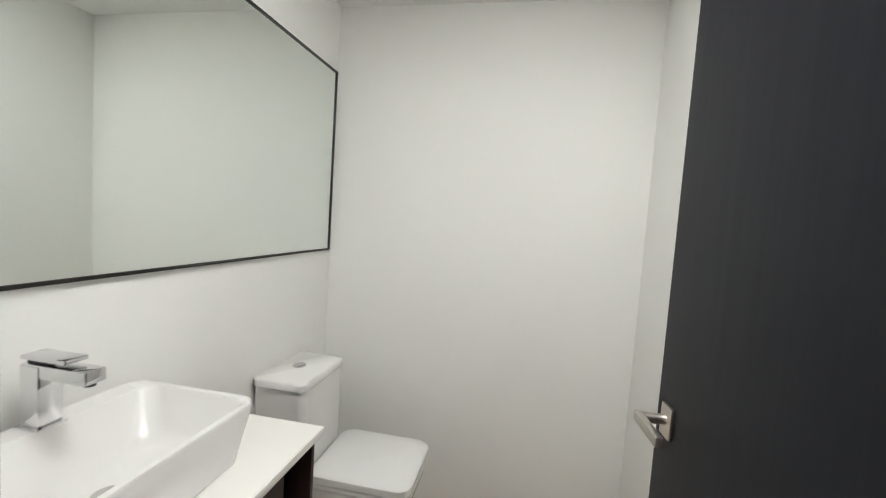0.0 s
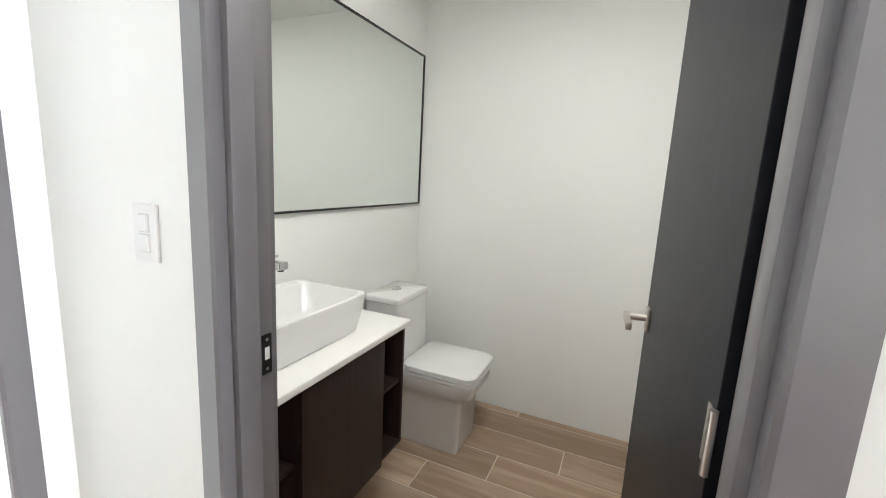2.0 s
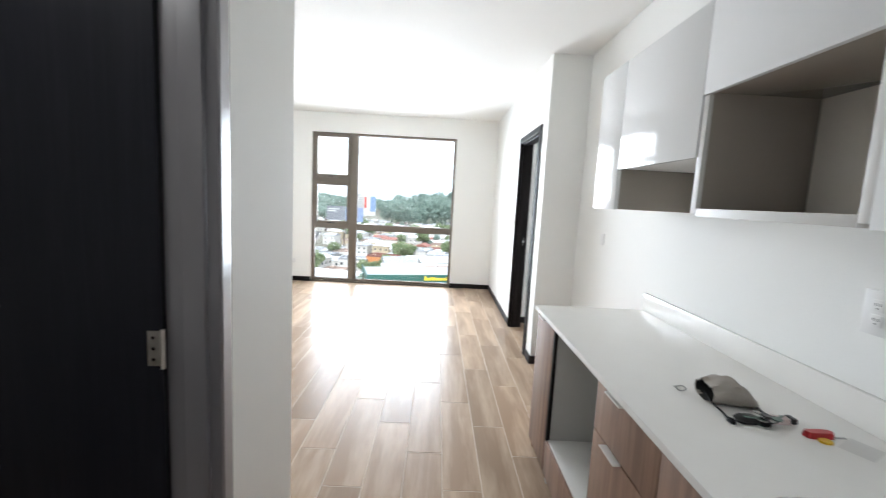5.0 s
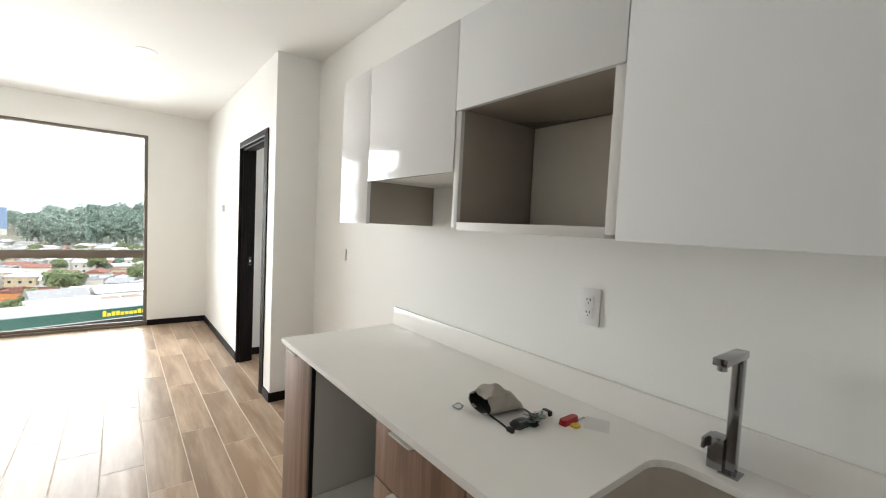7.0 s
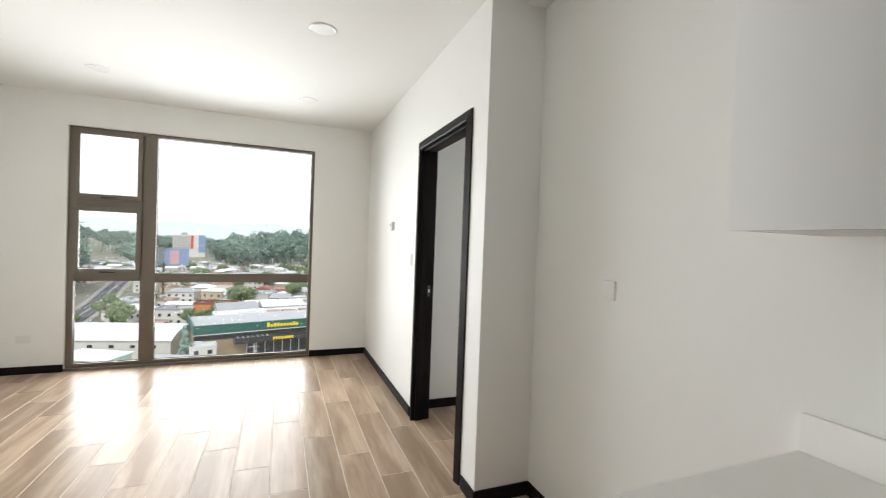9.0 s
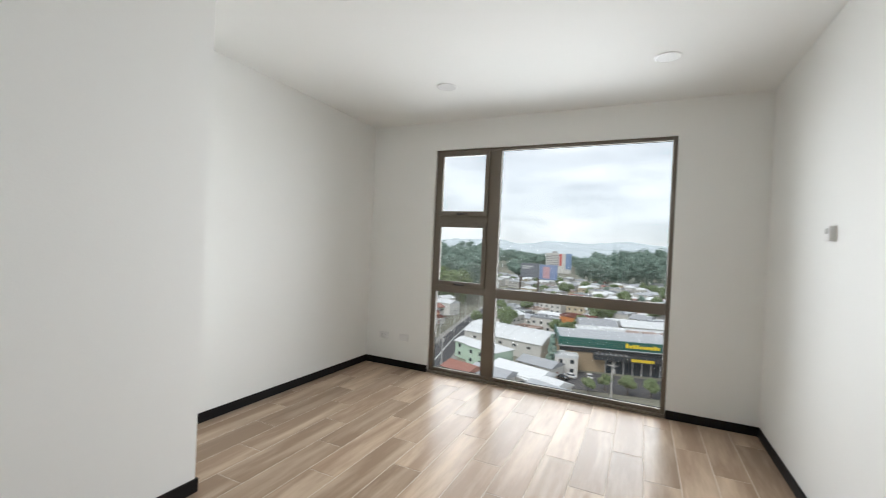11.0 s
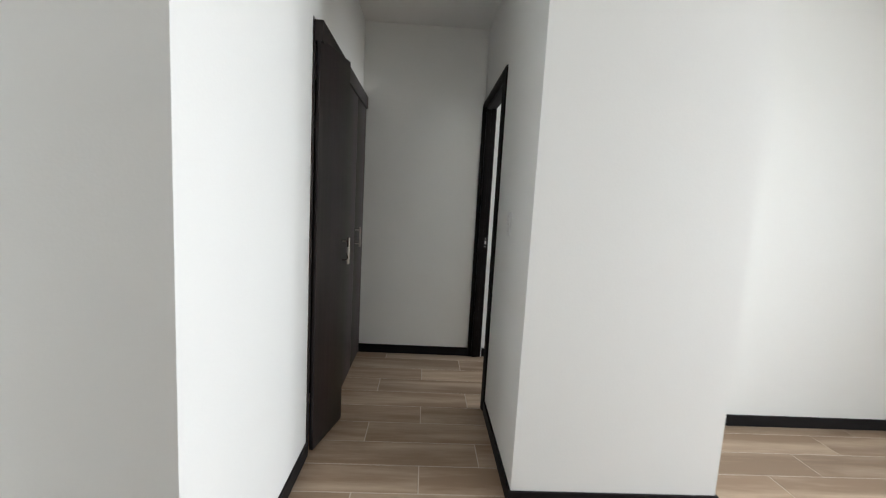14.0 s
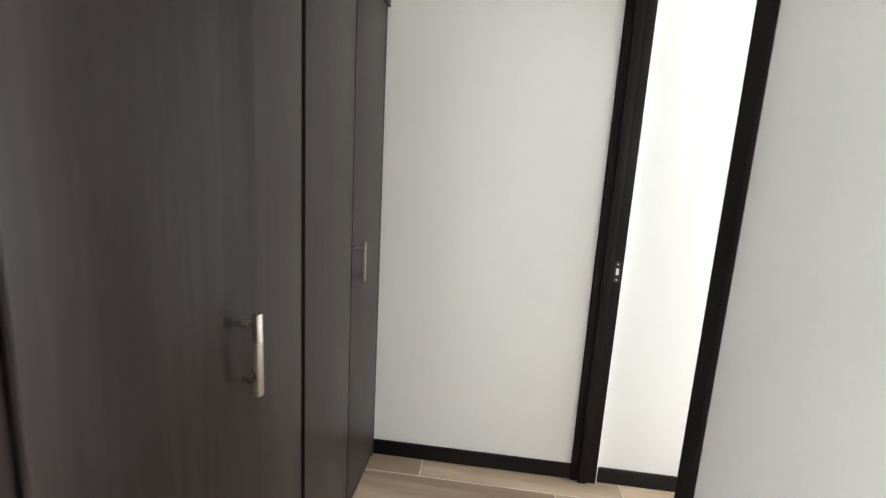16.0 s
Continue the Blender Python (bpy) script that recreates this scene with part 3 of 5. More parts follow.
for x0, x1, hx in ((-3.056, -2.746, None), (-3.450, -3.079, None), (-3.816, -3.458, -3.49)):
    lf = part("closet_door", bm_box(x0, DY0, 0.02, x1, DY1, 2.008, 0.0012), CLOSET, closet, smooth=40)
    if hx:
        bar_handle(lf, hx, DY1, 0.945, 1.092)
# the ajar door turns about its hinge at the near trim
pivot = Matrix.Translation((-2.404, DY0, 0)) @ Matrix.Rotation(radians(-13.5), 4, "Z") @ Matrix.Translation((2.404, -DY0, 0))
bm = bm_box(-2.735, DY0, 0.02, -2.404, DY1, 2.026, 0.0012)
bmesh.ops.transform(bm, matrix=pivot, verts=bm.verts[:])
ajar = part("closet_door", bm, CLOSET, closet, "tall dark door standing ajar", 40)
for nm, bmx in (("handle", bm_box(-2.703, DY1 + 0.028, 0.945, -2.690, DY1 + 0.041, 1.092, 0.003)),
                ("post", bm_cyl((-2.6965, DY1, 0.967), (-2.6965, DY1 + 0.03, 0.967), 0.0045, segs=10)),
                ("post", bm_cyl((-2.6965, DY1, 1.07), (-2.6965, DY1 + 0.03, 1.07), 0.0045, segs=10))):
    bmesh.ops.transform(bmx, matrix=pivot, verts=bmx.verts[:])
    part(nm, bmx, STEEL, ajar, "brushed nickel bar handle" if nm == "handle" else "", 40)

# ---- kitchen ----
CT, CF, CN, CS = 0.86, 0.571, 2.50, 0.05
XF = 0.59


def tab_handle(parent, y0, y1, z):
    part("handle", bm_box(XF - 0.024, y0, z - 0.003, XF + 0.001, y1, z + 0.003, 0.001), EDGE, parent, "white edge pull tab", 40)


def base_carcass(name, y0, y1, label):
    t = thing(name, (0.9, (y0 + y1) / 2, 0), label, "cabinet")
    bpart("side_panel", t, OAK if y1 > 2.4 else GREY, XF + 0.019, y1 - 0.016, 0.0, KX - 0.02, y1, 0.84)
    bpart("side_panel", t, GREY, XF + 0.019, y0, 0.0, KX - 0.02, y0 + 0.016, 0.84)
    bpart("bottom", t, GREY, XF + 0.02, y0 + 0.016, 0.10, KX - 0.022, y1 - 0.016, 0.118)
    bpart("back_panel", t, GREY, KX - 0.022, y0 + 0.016, 0.0, KX - 0.016, y1 - 0.016, 0.84)
    bpart("kick_board", t, DARK, XF + 0.055, y0 + 0.016, 0.0, XF + 0.068, y1 - 0.016, 0.10)
    return t


c1 = base_carcass("base_cabinet", 2.17, 2.50, "narrow walnut-laminate base cabinet with one door")
d1 = bpart("cabinet_door", c1, OAK, XF, 2.176, 0.06, XF + 0.018, 2.498, 0.826)
tab_handle(d1, 2.30, 2.40, 0.826)
c2 = base_carcass("oven_cabinet", 1.60, 2.17, "walnut base cabinet with an empty oven niche")
bpart("niche_floor", c2, EDGE, XF + 0.01, 1.616, 0.225, KX - 0.03, 2.154, 0.243)
bpart("drawer_front", c2, OAK, XF, 1.604, 0.06, XF + 0.018, 2.166, 0.238)
bpart("edge_strip", c2, DARK, XF, 2.152, 0.24, XF + 0.018, 2.170, 0.84)
c3 = base_carcass("drawer_cabinet", 1.17, 1.60, "walnut-laminate base cabinet with drawers")
for z0, z1 in ((0.64, 0.826), (0.35, 0.634), (0.06, 0.344)):
    df = bpart("drawer_front", c3, OAK, XF, 1.174, z0, XF + 0.018, 1.597, z1)
    tab_handle(df, 1.375, 1.485, z1)
c4 = base_carcass("sink_cabinet", CS, 1.17, "walnut-laminate sink base cabinet with two doors")
for y0, y1 in ((0.612, 1.167), (CS + 0.003, 0.607)):
    df = bpart("cabinet_door", c4, OAK, XF, y0, 0.06, XF + 0.018, y1, 0.826)
    tab_handle(df, (y0 + y1) / 2 - 0.05, (y0 + y1) / 2 + 0.05, 0.826)

SX0, SX1, SY0, SY1 = 0.66, 1.075, 0.36, 0.955
wt = thing("worktop", (0.9, 1.3, CT), "white quartz worktop with a low upstand", "worktop")
bm = bmesh.new()
outer = [(CF, SY + 0.002), (KX - 0.002, SY + 0.002), (KX - 0.002, CN), (CF, CN)]
ring = rrect((SX0 + SX1) / 2, (SY0 + SY1) / 2, 0, (SX1 - SX0) / 2, (SY1 - SY0) / 2, 0.07, 6)
bmv = {}
for z in (CT - 0.02, CT):
    ov = [bm.verts.new((*p, z)) for p in outer]
    iv = [bm.verts.new((p[0], p[1], z)) for p in ring]
    bmv[z] = (ov, iv)
    # corner order of the ring: +x+y, -x+y, -x-y, +x-y
    k = 7
    corner = {0: ov[2], 1: ov[3], 2: ov[0], 3: ov[1]}
    for c in range(4):
        for i in range(k - 1):
            bm.faces.new((iv[c * k + i], iv[c * k + i + 1], corner[c]))
        a, b = iv[c * k + k - 1], iv[(c * k + k) % 28]
        bm.faces.new((a, b, corner[(c + 1) % 4], corner[c]))
lo, hi = bmv[CT - 0.02], bmv[CT]
for a, b in ((lo[0], hi[0]), (lo[1], hi[1])):
    for i in range(len(a)):
        bm.faces.new((a[i], a[(i + 1) % len(a)], b[(i + 1) % len(a)], b[i]))
bmesh.ops.recalc_face_normals(bm, faces=bm.faces[:])
part("slab", bm, QUARTZ, wt)
bpart("upstand", wt, QUARTZ, KX - 0.02, SY + 0.002, CT, KX - 0.001, CN, CT + 0.10, 0.002)
bpart("front_edge", wt, EDGE, CF - 0.003, SY + 0.002, CT - 0.022, CF, CN, CT - 0.001, 0.001)

ks = thing("kitchen_sink", (0.87, 0.68, CT), "sand-coloured undermount composite kitchen sink", "sink")
cx, cy, hx, hy = (SX0 + SX1) / 2, (SY0 + SY1) / 2, (SX1 - SX0) / 2 + 0.003, (SY1 - SY0) / 2 + 0.003
rings = [rrect(cx, cy, CT - 0.0205, hx + 0.012, hy + 0.012, 0.08), rrect(cx, cy, CT - 0.021, hx, hy, 0.072), rrect(cx, cy, CT - 0.17, hx - 0.012, hy - 0.012, 0.07),
         rrect(cx, cy, CT - 0.195, hx - 0.035, hy - 0.035, 0.05), rrect(cx, cy, CT - 0.20, 0.05, 0.05, 0.045)]
part("basin", bm_loft(rings, caps=(False, True)), SINKM, ks, smooth=50)
part("drain", bm_cyl((cx, cy, CT - 0.1995), (cx, cy, CT - 0.196), 0.042, segs=28), CHROME, ks, "round chrome drain", 40)

kf = thing("kitchen_faucet", (1.13, 0.79, CT), "square dark chrome kitchen faucet with a flat spout", "faucet")
bpart("base_plate", kf, DCHROME, 1.108, 0.768, CT, 1.154, 0.812, CT + 0.005)
bpart("column", kf, DCHROME, 1.119, 0.779, CT + 0.005, 1.143, 0.803, 1.150, 0.002)
bpart("spout", kf, DCHROME, 1.000, 0.776, 1.150, 1.146, 0.806, 1.168, 0.003)
part("aerator", bm_cyl((1.018, 0.791, 1.138), (1.018, 0.791, 1.150), 0.010, segs=18), DCHROME, kf, smooth=40)
lv = bpart("mixer_block", kf, DCHROME, 1.110, 0.803, CT + 0.004, 1.152, 0.838, CT + 0.085, 0.003)
part("lever", bm_box(1.090, 0.838, CT + 0.055, 1.150, 0.846, CT + 0.082, 0.002), DCHROME, lv, smooth=40)

kf.location.y += 0.018

# wall cabinets
XU, UB, UT = 0.835, 1.43, 2.12


def wall_cabinet(y0, y1, zb, door_z, label, open_box=False):
    t = thing("wall_cabinet", (1.02, (y0 + y1) / 2, zb), label, "wall cabinet")
    f = XU + 0.019
    th = 0.027 if open_box else 0.016
    bpart("side_panel", t, TAUPE, f, y1 - th, zb, KX - 0.001, y1 - 0.0005, UT)
    bpart("side_panel", t, TAUPE, f, y0 + 0.0005, zb, KX - 0.001, y0 + th, UT)
    bpart("top_panel", t, EDGE, f, y0 + th, UT - 0.016, KX - 0.001, y1 - th, UT)
    bpart("bottom_panel", t, EDGE if not open_box else TAUPE, f, y0 + th, door_z, KX - 0.001, y1 - th, door_z + 0.016)
    bpart("cabinet_door", t, GLOSSW, XU, y0 + 0.0015, door_z - 0.002, XU + 0.018, y1 - 0.0015, UT, 0.0012)
    if zb < door_z - 0.01 and not open_box:
        for a, b in ((y1 - 0.017, y1 - 0.001), (y0 + 0.001, y0 + 0.017)):
            bpart("edge_strip", t, GLOSSW, f - 0.002, a, zb, f, b, door_z)
    if open_box:
        for a, b in ((y1 - th, y1 - 0.0005), (y0 + 0.0005, y0 + th)):
            bpart("edge_strip", t, EDGE, XU + 0.004, a, zb, f, b, door_z - 0.004)
        bpart("shelf", t, EDGE, XU + 0.004, y0 + th, zb - 0.009, KX - 0.001, y1 - th, zb + 0.018)
        bpart("back_panel", t, BEIGE, KX - 0.008, y0 + th + 0.001, zb + 0.019, KX - 0.002, y1 - th - 0.007, door_z - 0.001)
    return t


u1 = wall_cabinet(2.19, 2.475, UB, UB, "narrow gloss white wall cabinet")
u2 = wall_cabinet(1.58, 2.19, 1.62, 1.62, "short gloss white wall cabinet over an open gap")
u3 = wall_cabinet(0.985, 1.58, UB, 1.82, "gloss white wall cabinet with an open taupe niche", open_box=True)
u4 = wall_cabinet(0.38, 0.985, UB - 0.01, UB - 0.01, "tall gloss white wall cabinet door")

# things on the worktop
bag = thing("drawstring_bag", (0.895, 1.388, CT), "small grey canvas drawstring bag lying open", "bag")
BAGX, BAGY, BAGA = 0.895, 1.388, radians(-10)


def bag_ring(u, shrink):
    """Cross-section of the pouch: u = 0 at the mouth, 1 at the bottom seam."""
    w = (0.062 + 0.011 * math.sin(u * math.pi) - 0.004 * u) - shrink
    h = 0.019 * (1 - u) ** 0.3 + 0.0045 + 0.008 * math.sin(u * math.pi) + 0.006 * math.sin(u * math.pi) - shrink * 0.6
    ring = []
    for k in range(28):
        a = math.tau * k / 28
        fold = 0.0022 * math.sin(7 * a + 9 * u) * (1 - 0.5 * u) + 0.0016 * math.sin(13 * a - 5 * u)
        c, d = math.cos(a), math.sin(a)
        px = w * (abs(c) ** 0.75) * (1 if c > 0 else -1)
        pz = max(0.0012 + shrink * 0.4, (h + fold) * (1 + d) * 0.98 + 0.001)
        lx = -0.055 + 0.132 * u + 0.006 * (1 - u) * d
        ring.append((BAGX + lx * math.cos(BAGA) - px * math.sin(BAGA), BAGY + lx * math.sin(BAGA) + px * math.cos(BAGA), CT + pz))
    return ring


part("body", bm_loft([bag_ring(i / 14, 0) for i in range(15)], caps=(False, True)), CANVAS, bag, smooth=60)
# inner surface, near-black against the grey canvas outside
part("lining", bm_loft([bag_ring(i / 14, 0.0025) for i in range(11)], caps=(False, True)), CANVD, bag, "near-black inner surface", 60)
part("hem", bm_loft([[(p[0] - 0.002, p[1], p[2] + 0.0006) for p in bag_ring(0.0, -0.0012)], [(p[0], p[1], p[2] + 0.0004) for p in bag_ring(0.1, -0.0012)]], caps=(False, False)), CANVAS, bag, smooth=60)


def tube(points, r, mat, parent, name, segs=8):
    bm = bmesh.new()
    for a, b in zip(points, points[1:]):
        bm_cyl(a, b, r, segs=segs, bm=bm)
    return part(name, bm, mat, parent, smooth=60)


tube([(0.83, 1.38, CT + 0.03), (0.835, 1.34, CT + 0.008), (0.835, 1.30, CT + 0.004), (0.825, 1.26, CT + 0.004)], 0.0028, CANVD, bag, "cord")
part("cord_stop", bm_box(0.818, 1.238, CT, 0.830, 1.262, CT + 0.012, 0.003), CANVD, bag, smooth=40)
tube([(0.80 + 0.017 * math.cos(a * math.tau / 16), 1.455 + 0.017 * math.sin(a * math.tau / 16), CT + 0.004 + 0.003 * math.sin(a)) for a in range(17)], 0.0022, KEYM, bag, "metal_ring")

keys = thing("key_bunch", (0.91, 1.25, CT), "bunch of keys with a black fob", "keys")
fob = rrect(0.875, 1.26, CT + 0.0005, 0.030, 0.018, 0.015)
part("fob", bm_loft([fob, rrect(0.875, 1.26, CT + 0.009, 0.034, 0.021, 0.018), rrect(0.875, 1.26, CT + 0.017, 0.026, 0.015, 0.013)]), BLACKM, keys, "black plastic key fob", 50)
random.seed(7)
for i in range(9):
    ang, bx0, by0 = random.uniform(0, 180), 0.925 + random.uniform(-0.025, 0.03), 1.235 + random.uniform(-0.02, 0.02)
    m = pose(bx0, by0, CT + 0.002 + 0.003 * i, random.uniform(-6, 6), random.uniform(-6, 6), ang)
    bm = bm_loft([rrect(0, 0, 0, 0.013, 0.012, 0.010, 3), rrect(0, 0, 0.0025, 0.013, 0.012, 0.010, 3)])
    bm_box(0.010, -0.004, 0.0003, 0.042, 0.004, 0.0022, bm=bm)
    bmesh.ops.transform(bm, matrix=m, verts=bm.verts[:])
    part("key", bm, (KEYM, GREENP, BLACKM)[i % 3], keys)
tube([(0.905 + 0.014 * math.cos(a * math.tau / 14), 1.245 + 0.014 * math.sin(a * math.tau / 14), CT + 0.016) for a in range(15)], 0.0014, KEYM, keys, "split_ring")
part("pale_tag", bm_loft([rrect(0.965, 1.262, CT + 0.001, 0.030, 0.014, 0.006, 3), rrect(0.965, 1.262, CT + 0.016, 0.028, 0.012, 0.006, 3)]), PINKP, keys, "pale pink plastic tag", 40)
part("tag_end", bm_box(0.995, 1.247, CT + 0.002, 1.010, 1.277, CT + 0.018, 0.003), BLACKM, keys, smooth=40)
tag = thing("key_tag", (1.03, 1.185, CT), "red and yellow key tags with a small key", "key tag")
part("red_tag", bm_loft([rrect(1.02, 1.195, CT + 0.0005, 0.038, 0.014, 0.010, 3), rrect(1.02, 1.195, CT + 0.016, 0.035, 0.011, 0.009, 3)]), REDP, tag, "red plastic tag", 40)
part("yellow_tag", bm_loft([rrect(1.015, 1.168, CT + 0.0005, 0.016, 0.013, 0.012, 3), rrect(1.015, 1.168, CT + 0.006, 0.015, 0.012, 0.011, 3)]), YELP, tag, "yellow plastic tag", 40)
part("small_key", bm_box(1.045, 1.182, CT + 0.003, 1.085, 1.188, CT + 0.006, 0.001), KEYM, tag)
zb = thing("plastic_bag", (1.06, 1.14, CT), "small flat clear plastic bag", "plastic bag")
bm = bmesh.new()
bm.faces.new([bm.verts.new((1.075 + x * math.cos(0.5) - y * math.sin(0.5), 1.135 + x * math.sin(0.5) + y * math.cos(0.5), CT + 0.002 + z)) for x, y, z in ((-0.04, -0.035, 0), (0.045, -0.035, 0.001), (0.045, 0.035, 0.003), (-0.04, 0.035, 0.001))])
part("film", bm, CLEAR, zb)

# ---- bathroom ----
VT, VX = 0.811, -1.46
va = thing("vanity", (-1.07, 0.05, 0.27), "wall-hung dark wood vanity with open side shelves", "vanity")
bpart("side_panel", va, VANITY, VX + 0.006, BS, 0.27, VX + 0.022, 0.262, 0.79)
bpart("side_panel", va, VANITY, HXB - 0.018, BS, 0.27, HXB - 0.002, 0.262, 0.79)
bpart("bottom", va, VANITY, VX + 0.022, BS, 0.27, HXB - 0.018, 0.262, 0.286)
bpart("back_panel", va, VANITY, VX + 0.022, BS, 0.286, HXB - 0.018, BS + 0.012, 0.79)
for x in (-1.278, -0.866):
    bpart("divider", va, VANITY, x, BS + 0.012, 0.286, x + 0.016, 0.262, 0.79)
bpart("shelf", va, VANITY, VX + 0.022, BS + 0.012, 0.54, -1.278, 0.25, 0.556)
bpart("shelf", va, VANITY, -0.850, BS + 0.012, 0.54, HXB - 0.018, 0.25, 0.556)
bpart("cabinet_door", va, VANITY, -1.276, 0.262, 0.272, -0.852, 0.279, 0.782)
vt = thing("stone_countertop", (-1.07, 0.05, 0.79), "white stone vanity top", "countertop")
bpart("slab", vt, QUARTZ, VX, BS + 0.001, 0.7905, HXB - 0.001, 0.280, VT, 0.002)
bpart("front_edge", vt, QUARTZ, VX, 0.280, 0.7895, HXB - 0.001, 0.285, VT - 0.0005, 0.002)

vs = thing("vessel_sink", (-1.05, 0.03, VT), "white ceramic rectangular vessel sink", "sink")
cx, cy = -1.05, 0.03
rings = [rrect(cx, cy, VT + 0.0005, 0.205, 0.140, 0.03), rrect(cx, cy, VT + 0.004, 0.212, 0.147, 0.035), rrect(cx, cy, 0.946, 0.238, 0.172, 0.042), rrect(cx, cy, 0.952, 0.235, 0.169, 0.042),
         rrect(cx, cy + 0.018, 0.952, 0.222, 0.139, 0.036), rrect(cx, cy + 0.018, 0.945, 0.218, 0.134, 0.036), rrect(cx, cy + 0.02, 0.86, 0.195, 0.112, 0.05),
         rrect(cx, cy + 0.02, 0.838, 0.165, 0.085, 0.05), rrect(cx, cy + 0.02, 0.834, 0.03, 0.03, 0.028)]
part("bowl", bm_loft(rings), CERAM, vs, smooth=50)
part("drain", bm_cyl((cx, cy + 0.02, 0.8335), (cx, cy + 0.02, 0.842), 0.030, 0.026, 28), CHROME, vs, "round chrome drain plug", 40)

tp = thing("basin_tap", (-1.05, -0.105, 0.952), "square chrome basin mixer tap", "tap")
bpart("foot", tp, CHROME, -1.078, -0.133, 0.952, -1.022, -0.077, 0.957, 0.002)
bpart("body", tp, CHROME, -1.072, -0.127, 0.957, -1.028, -0.083, 1.075, 0.003)
bpart("spout", tp, CHROME, -1.070, -0.127, 1.052, -1.030, 0.022, 1.078, 0.003)
part("aerator", bm_cyl((-1.05, 0.008, 1.046), (-1.05, 0.008, 1.053), 0.010, segs=16), SLOT, tp)
lv = bpart("cartridge", tp, SLOT, -1.064, -0.119, 1.078, -1.036, -0.091, 1.086, 0.001)
part("lever", bm_box(-1.072, -0.125, 1.086, -1.028, -0.022, 1.095, 0.003), CHROME, lv, smooth=40)

mi = thing("mirror", (-1.53, BS, 1.21), "wide wall mirror in a thin black frame", "mirror")
part("glass", bm_box(BW + 0.034, BS + 0.003, 1.219, HXB - 0.012, BS + 0.009, 2.068), MIR, mi, "silvered mirror glass")
for x0, z0, x1, z1 in ((BW + 0.026, 1.212, HXB - 0.003, 1.221), (BW + 0.026, 2.066, HXB - 0.003, 2.075), (BW + 0.026, 1.221, BW + 0.035, 2.066), (HXB - 0.012, 1.221, HXB - 0.003, 2.066)):
    bpart("frame_bar", mi, BLACKM, x0, BS + 0.001, z0, x1, BS + 0.014, z1, 0.001)

tx = -1.95
to = thing("toilet", (tx, 0.1, 0), "white one-piece square toilet with the lid down", "toilet")
rings = [rrect(tx, 0.105, 0.0, 0.126, 0.272, 0.018), rrect(tx, 0.105, 0.010, 0.130, 0.276, 0.022), rrect(tx, 0.106, 0.272, 0.134, 0.280, 0.024), rrect(tx, 0.112, 0.300, 0.144, 0.290, 0.032),
         rrect(tx, 0.130, 0.326, 0.168, 0.312, 0.045), rrect(tx, 0.135, 0.385, 0.174, 0.318, 0.045), rrect(tx, 0.135, 0.392, 0.168, 0.312, 0.042)]
part("bowl", bm_loft(rings), CERAM, to, smooth=45)
rings = [rrect(tx, -0.055, 0.345, 0.150, 0.112, 0.03), rrect(tx, -0.058, 0.50, 0.158, 0.110, 0.03), rrect(tx, -0.062, 0.735, 0.166, 0.106, 0.03)]
part("tank", bm_loft(rings), CERAM, to, smooth=45)
rings = [rrect(tx, -0.06, 0.7355, 0.170, 0.108, 0.03), rrect(tx, -0.06, 0.739, 0.175, 0.110, 0.032), rrect(tx, -0.06, 0.762, 0.175, 0.110, 0.032), rrect(tx, -0.06, 0.769, 0.168, 0.104, 0.03)]
tl = part("tank_lid", bm_loft(rings), CERAM, to, smooth=45)
part("flush_button", bm_loft([[(tx + r * math.cos(k * math.tau / 28), -0.07 + r * math.sin(k * math.tau / 28), z) for k in range(28)] for r, z in ((0.026, 0.768), (0.026, 0.773), (0.021, 0.776))]), CHROME, tl, "round chrome flush button", 40)
rings = [rrect(tx, 0.265, 0.393, 0.172, 0.192, 0.05), rrect(tx, 0.265, 0.397, 0.178, 0.196, 0.055), rrect(tx, 0.265, 0.408, 0.178, 0.196, 0.055), rrect(tx, 0.265, 0.411, 0.174, 0.192, 0.053)]
part("seat", bm_loft(rings), PLAST, to, smooth=45)
rings = [rrect(tx, 0.264, 0.4125, 0.174, 0.190, 0.05), rrect(tx, 0.264, 0.4160, 0.180, 0.196, 0.055), rrect(tx, 0.264, 0.4400, 0.180, 0.196, 0.055), rrect(tx, 0.264, 0.4480, 0.170, 0.186, 0.05)]
part("lid", bm_loft(rings), PLAST, to, smooth=45)

# ---- the town below the window ----
G = -38.0
EARTH = paint("dry_earth_and_grass", (0.20, 0.195, 0.155), 0.95, var=0.45, scale=0.05, fine=0.6, bump=0.0, spec=0.1)
ASPH = paint("worn_asphalt", (0.085, 0.085, 0.088), 0.9, var=0.25, scale=0.15, fine=2.0, bump=0.0, spec=0.2)
PAVE = paint("concrete_pavement", (0.30, 0.29, 0.27), 0.9, var=0.2, scale=0.3, fine=3.0, bump=0.0, spec=0.2)
LINEW = paint("white_road_paint", (0.6, 0.6, 0.57), 0.8, bump=0)
# hillside colour paled towards the sky: distance haze is painted in
HILL_HAZED = paint("hazed_hillside", (0.50, 0.55, 0.575), 1.0, var=0.3, scale=0.01, fine=0.08, bump=0, spec=0.0)
ROOFS = [paint("white_metal_roof", (0.62, 0.63, 0.63), 0.5, var=0.15, scale=0.4, fine=3, bump=0, rnd=0.12),
         paint("grey_metal_roof", (0.36, 0.37, 0.385), 0.55, var=0.2, scale=0.4, fine=3, bump=0, rnd=0.2),
         paint("rust_red_roof", (0.24, 0.105, 0.08), 0.7, var=0.25, scale=0.5, fine=3, bump=0, rnd=0.2),
         paint("pale_brown_roof", (0.33, 0.25, 0.21), 0.8, var=0.2, scale=0.5, fine=3, bump=0, rnd=0.2)]
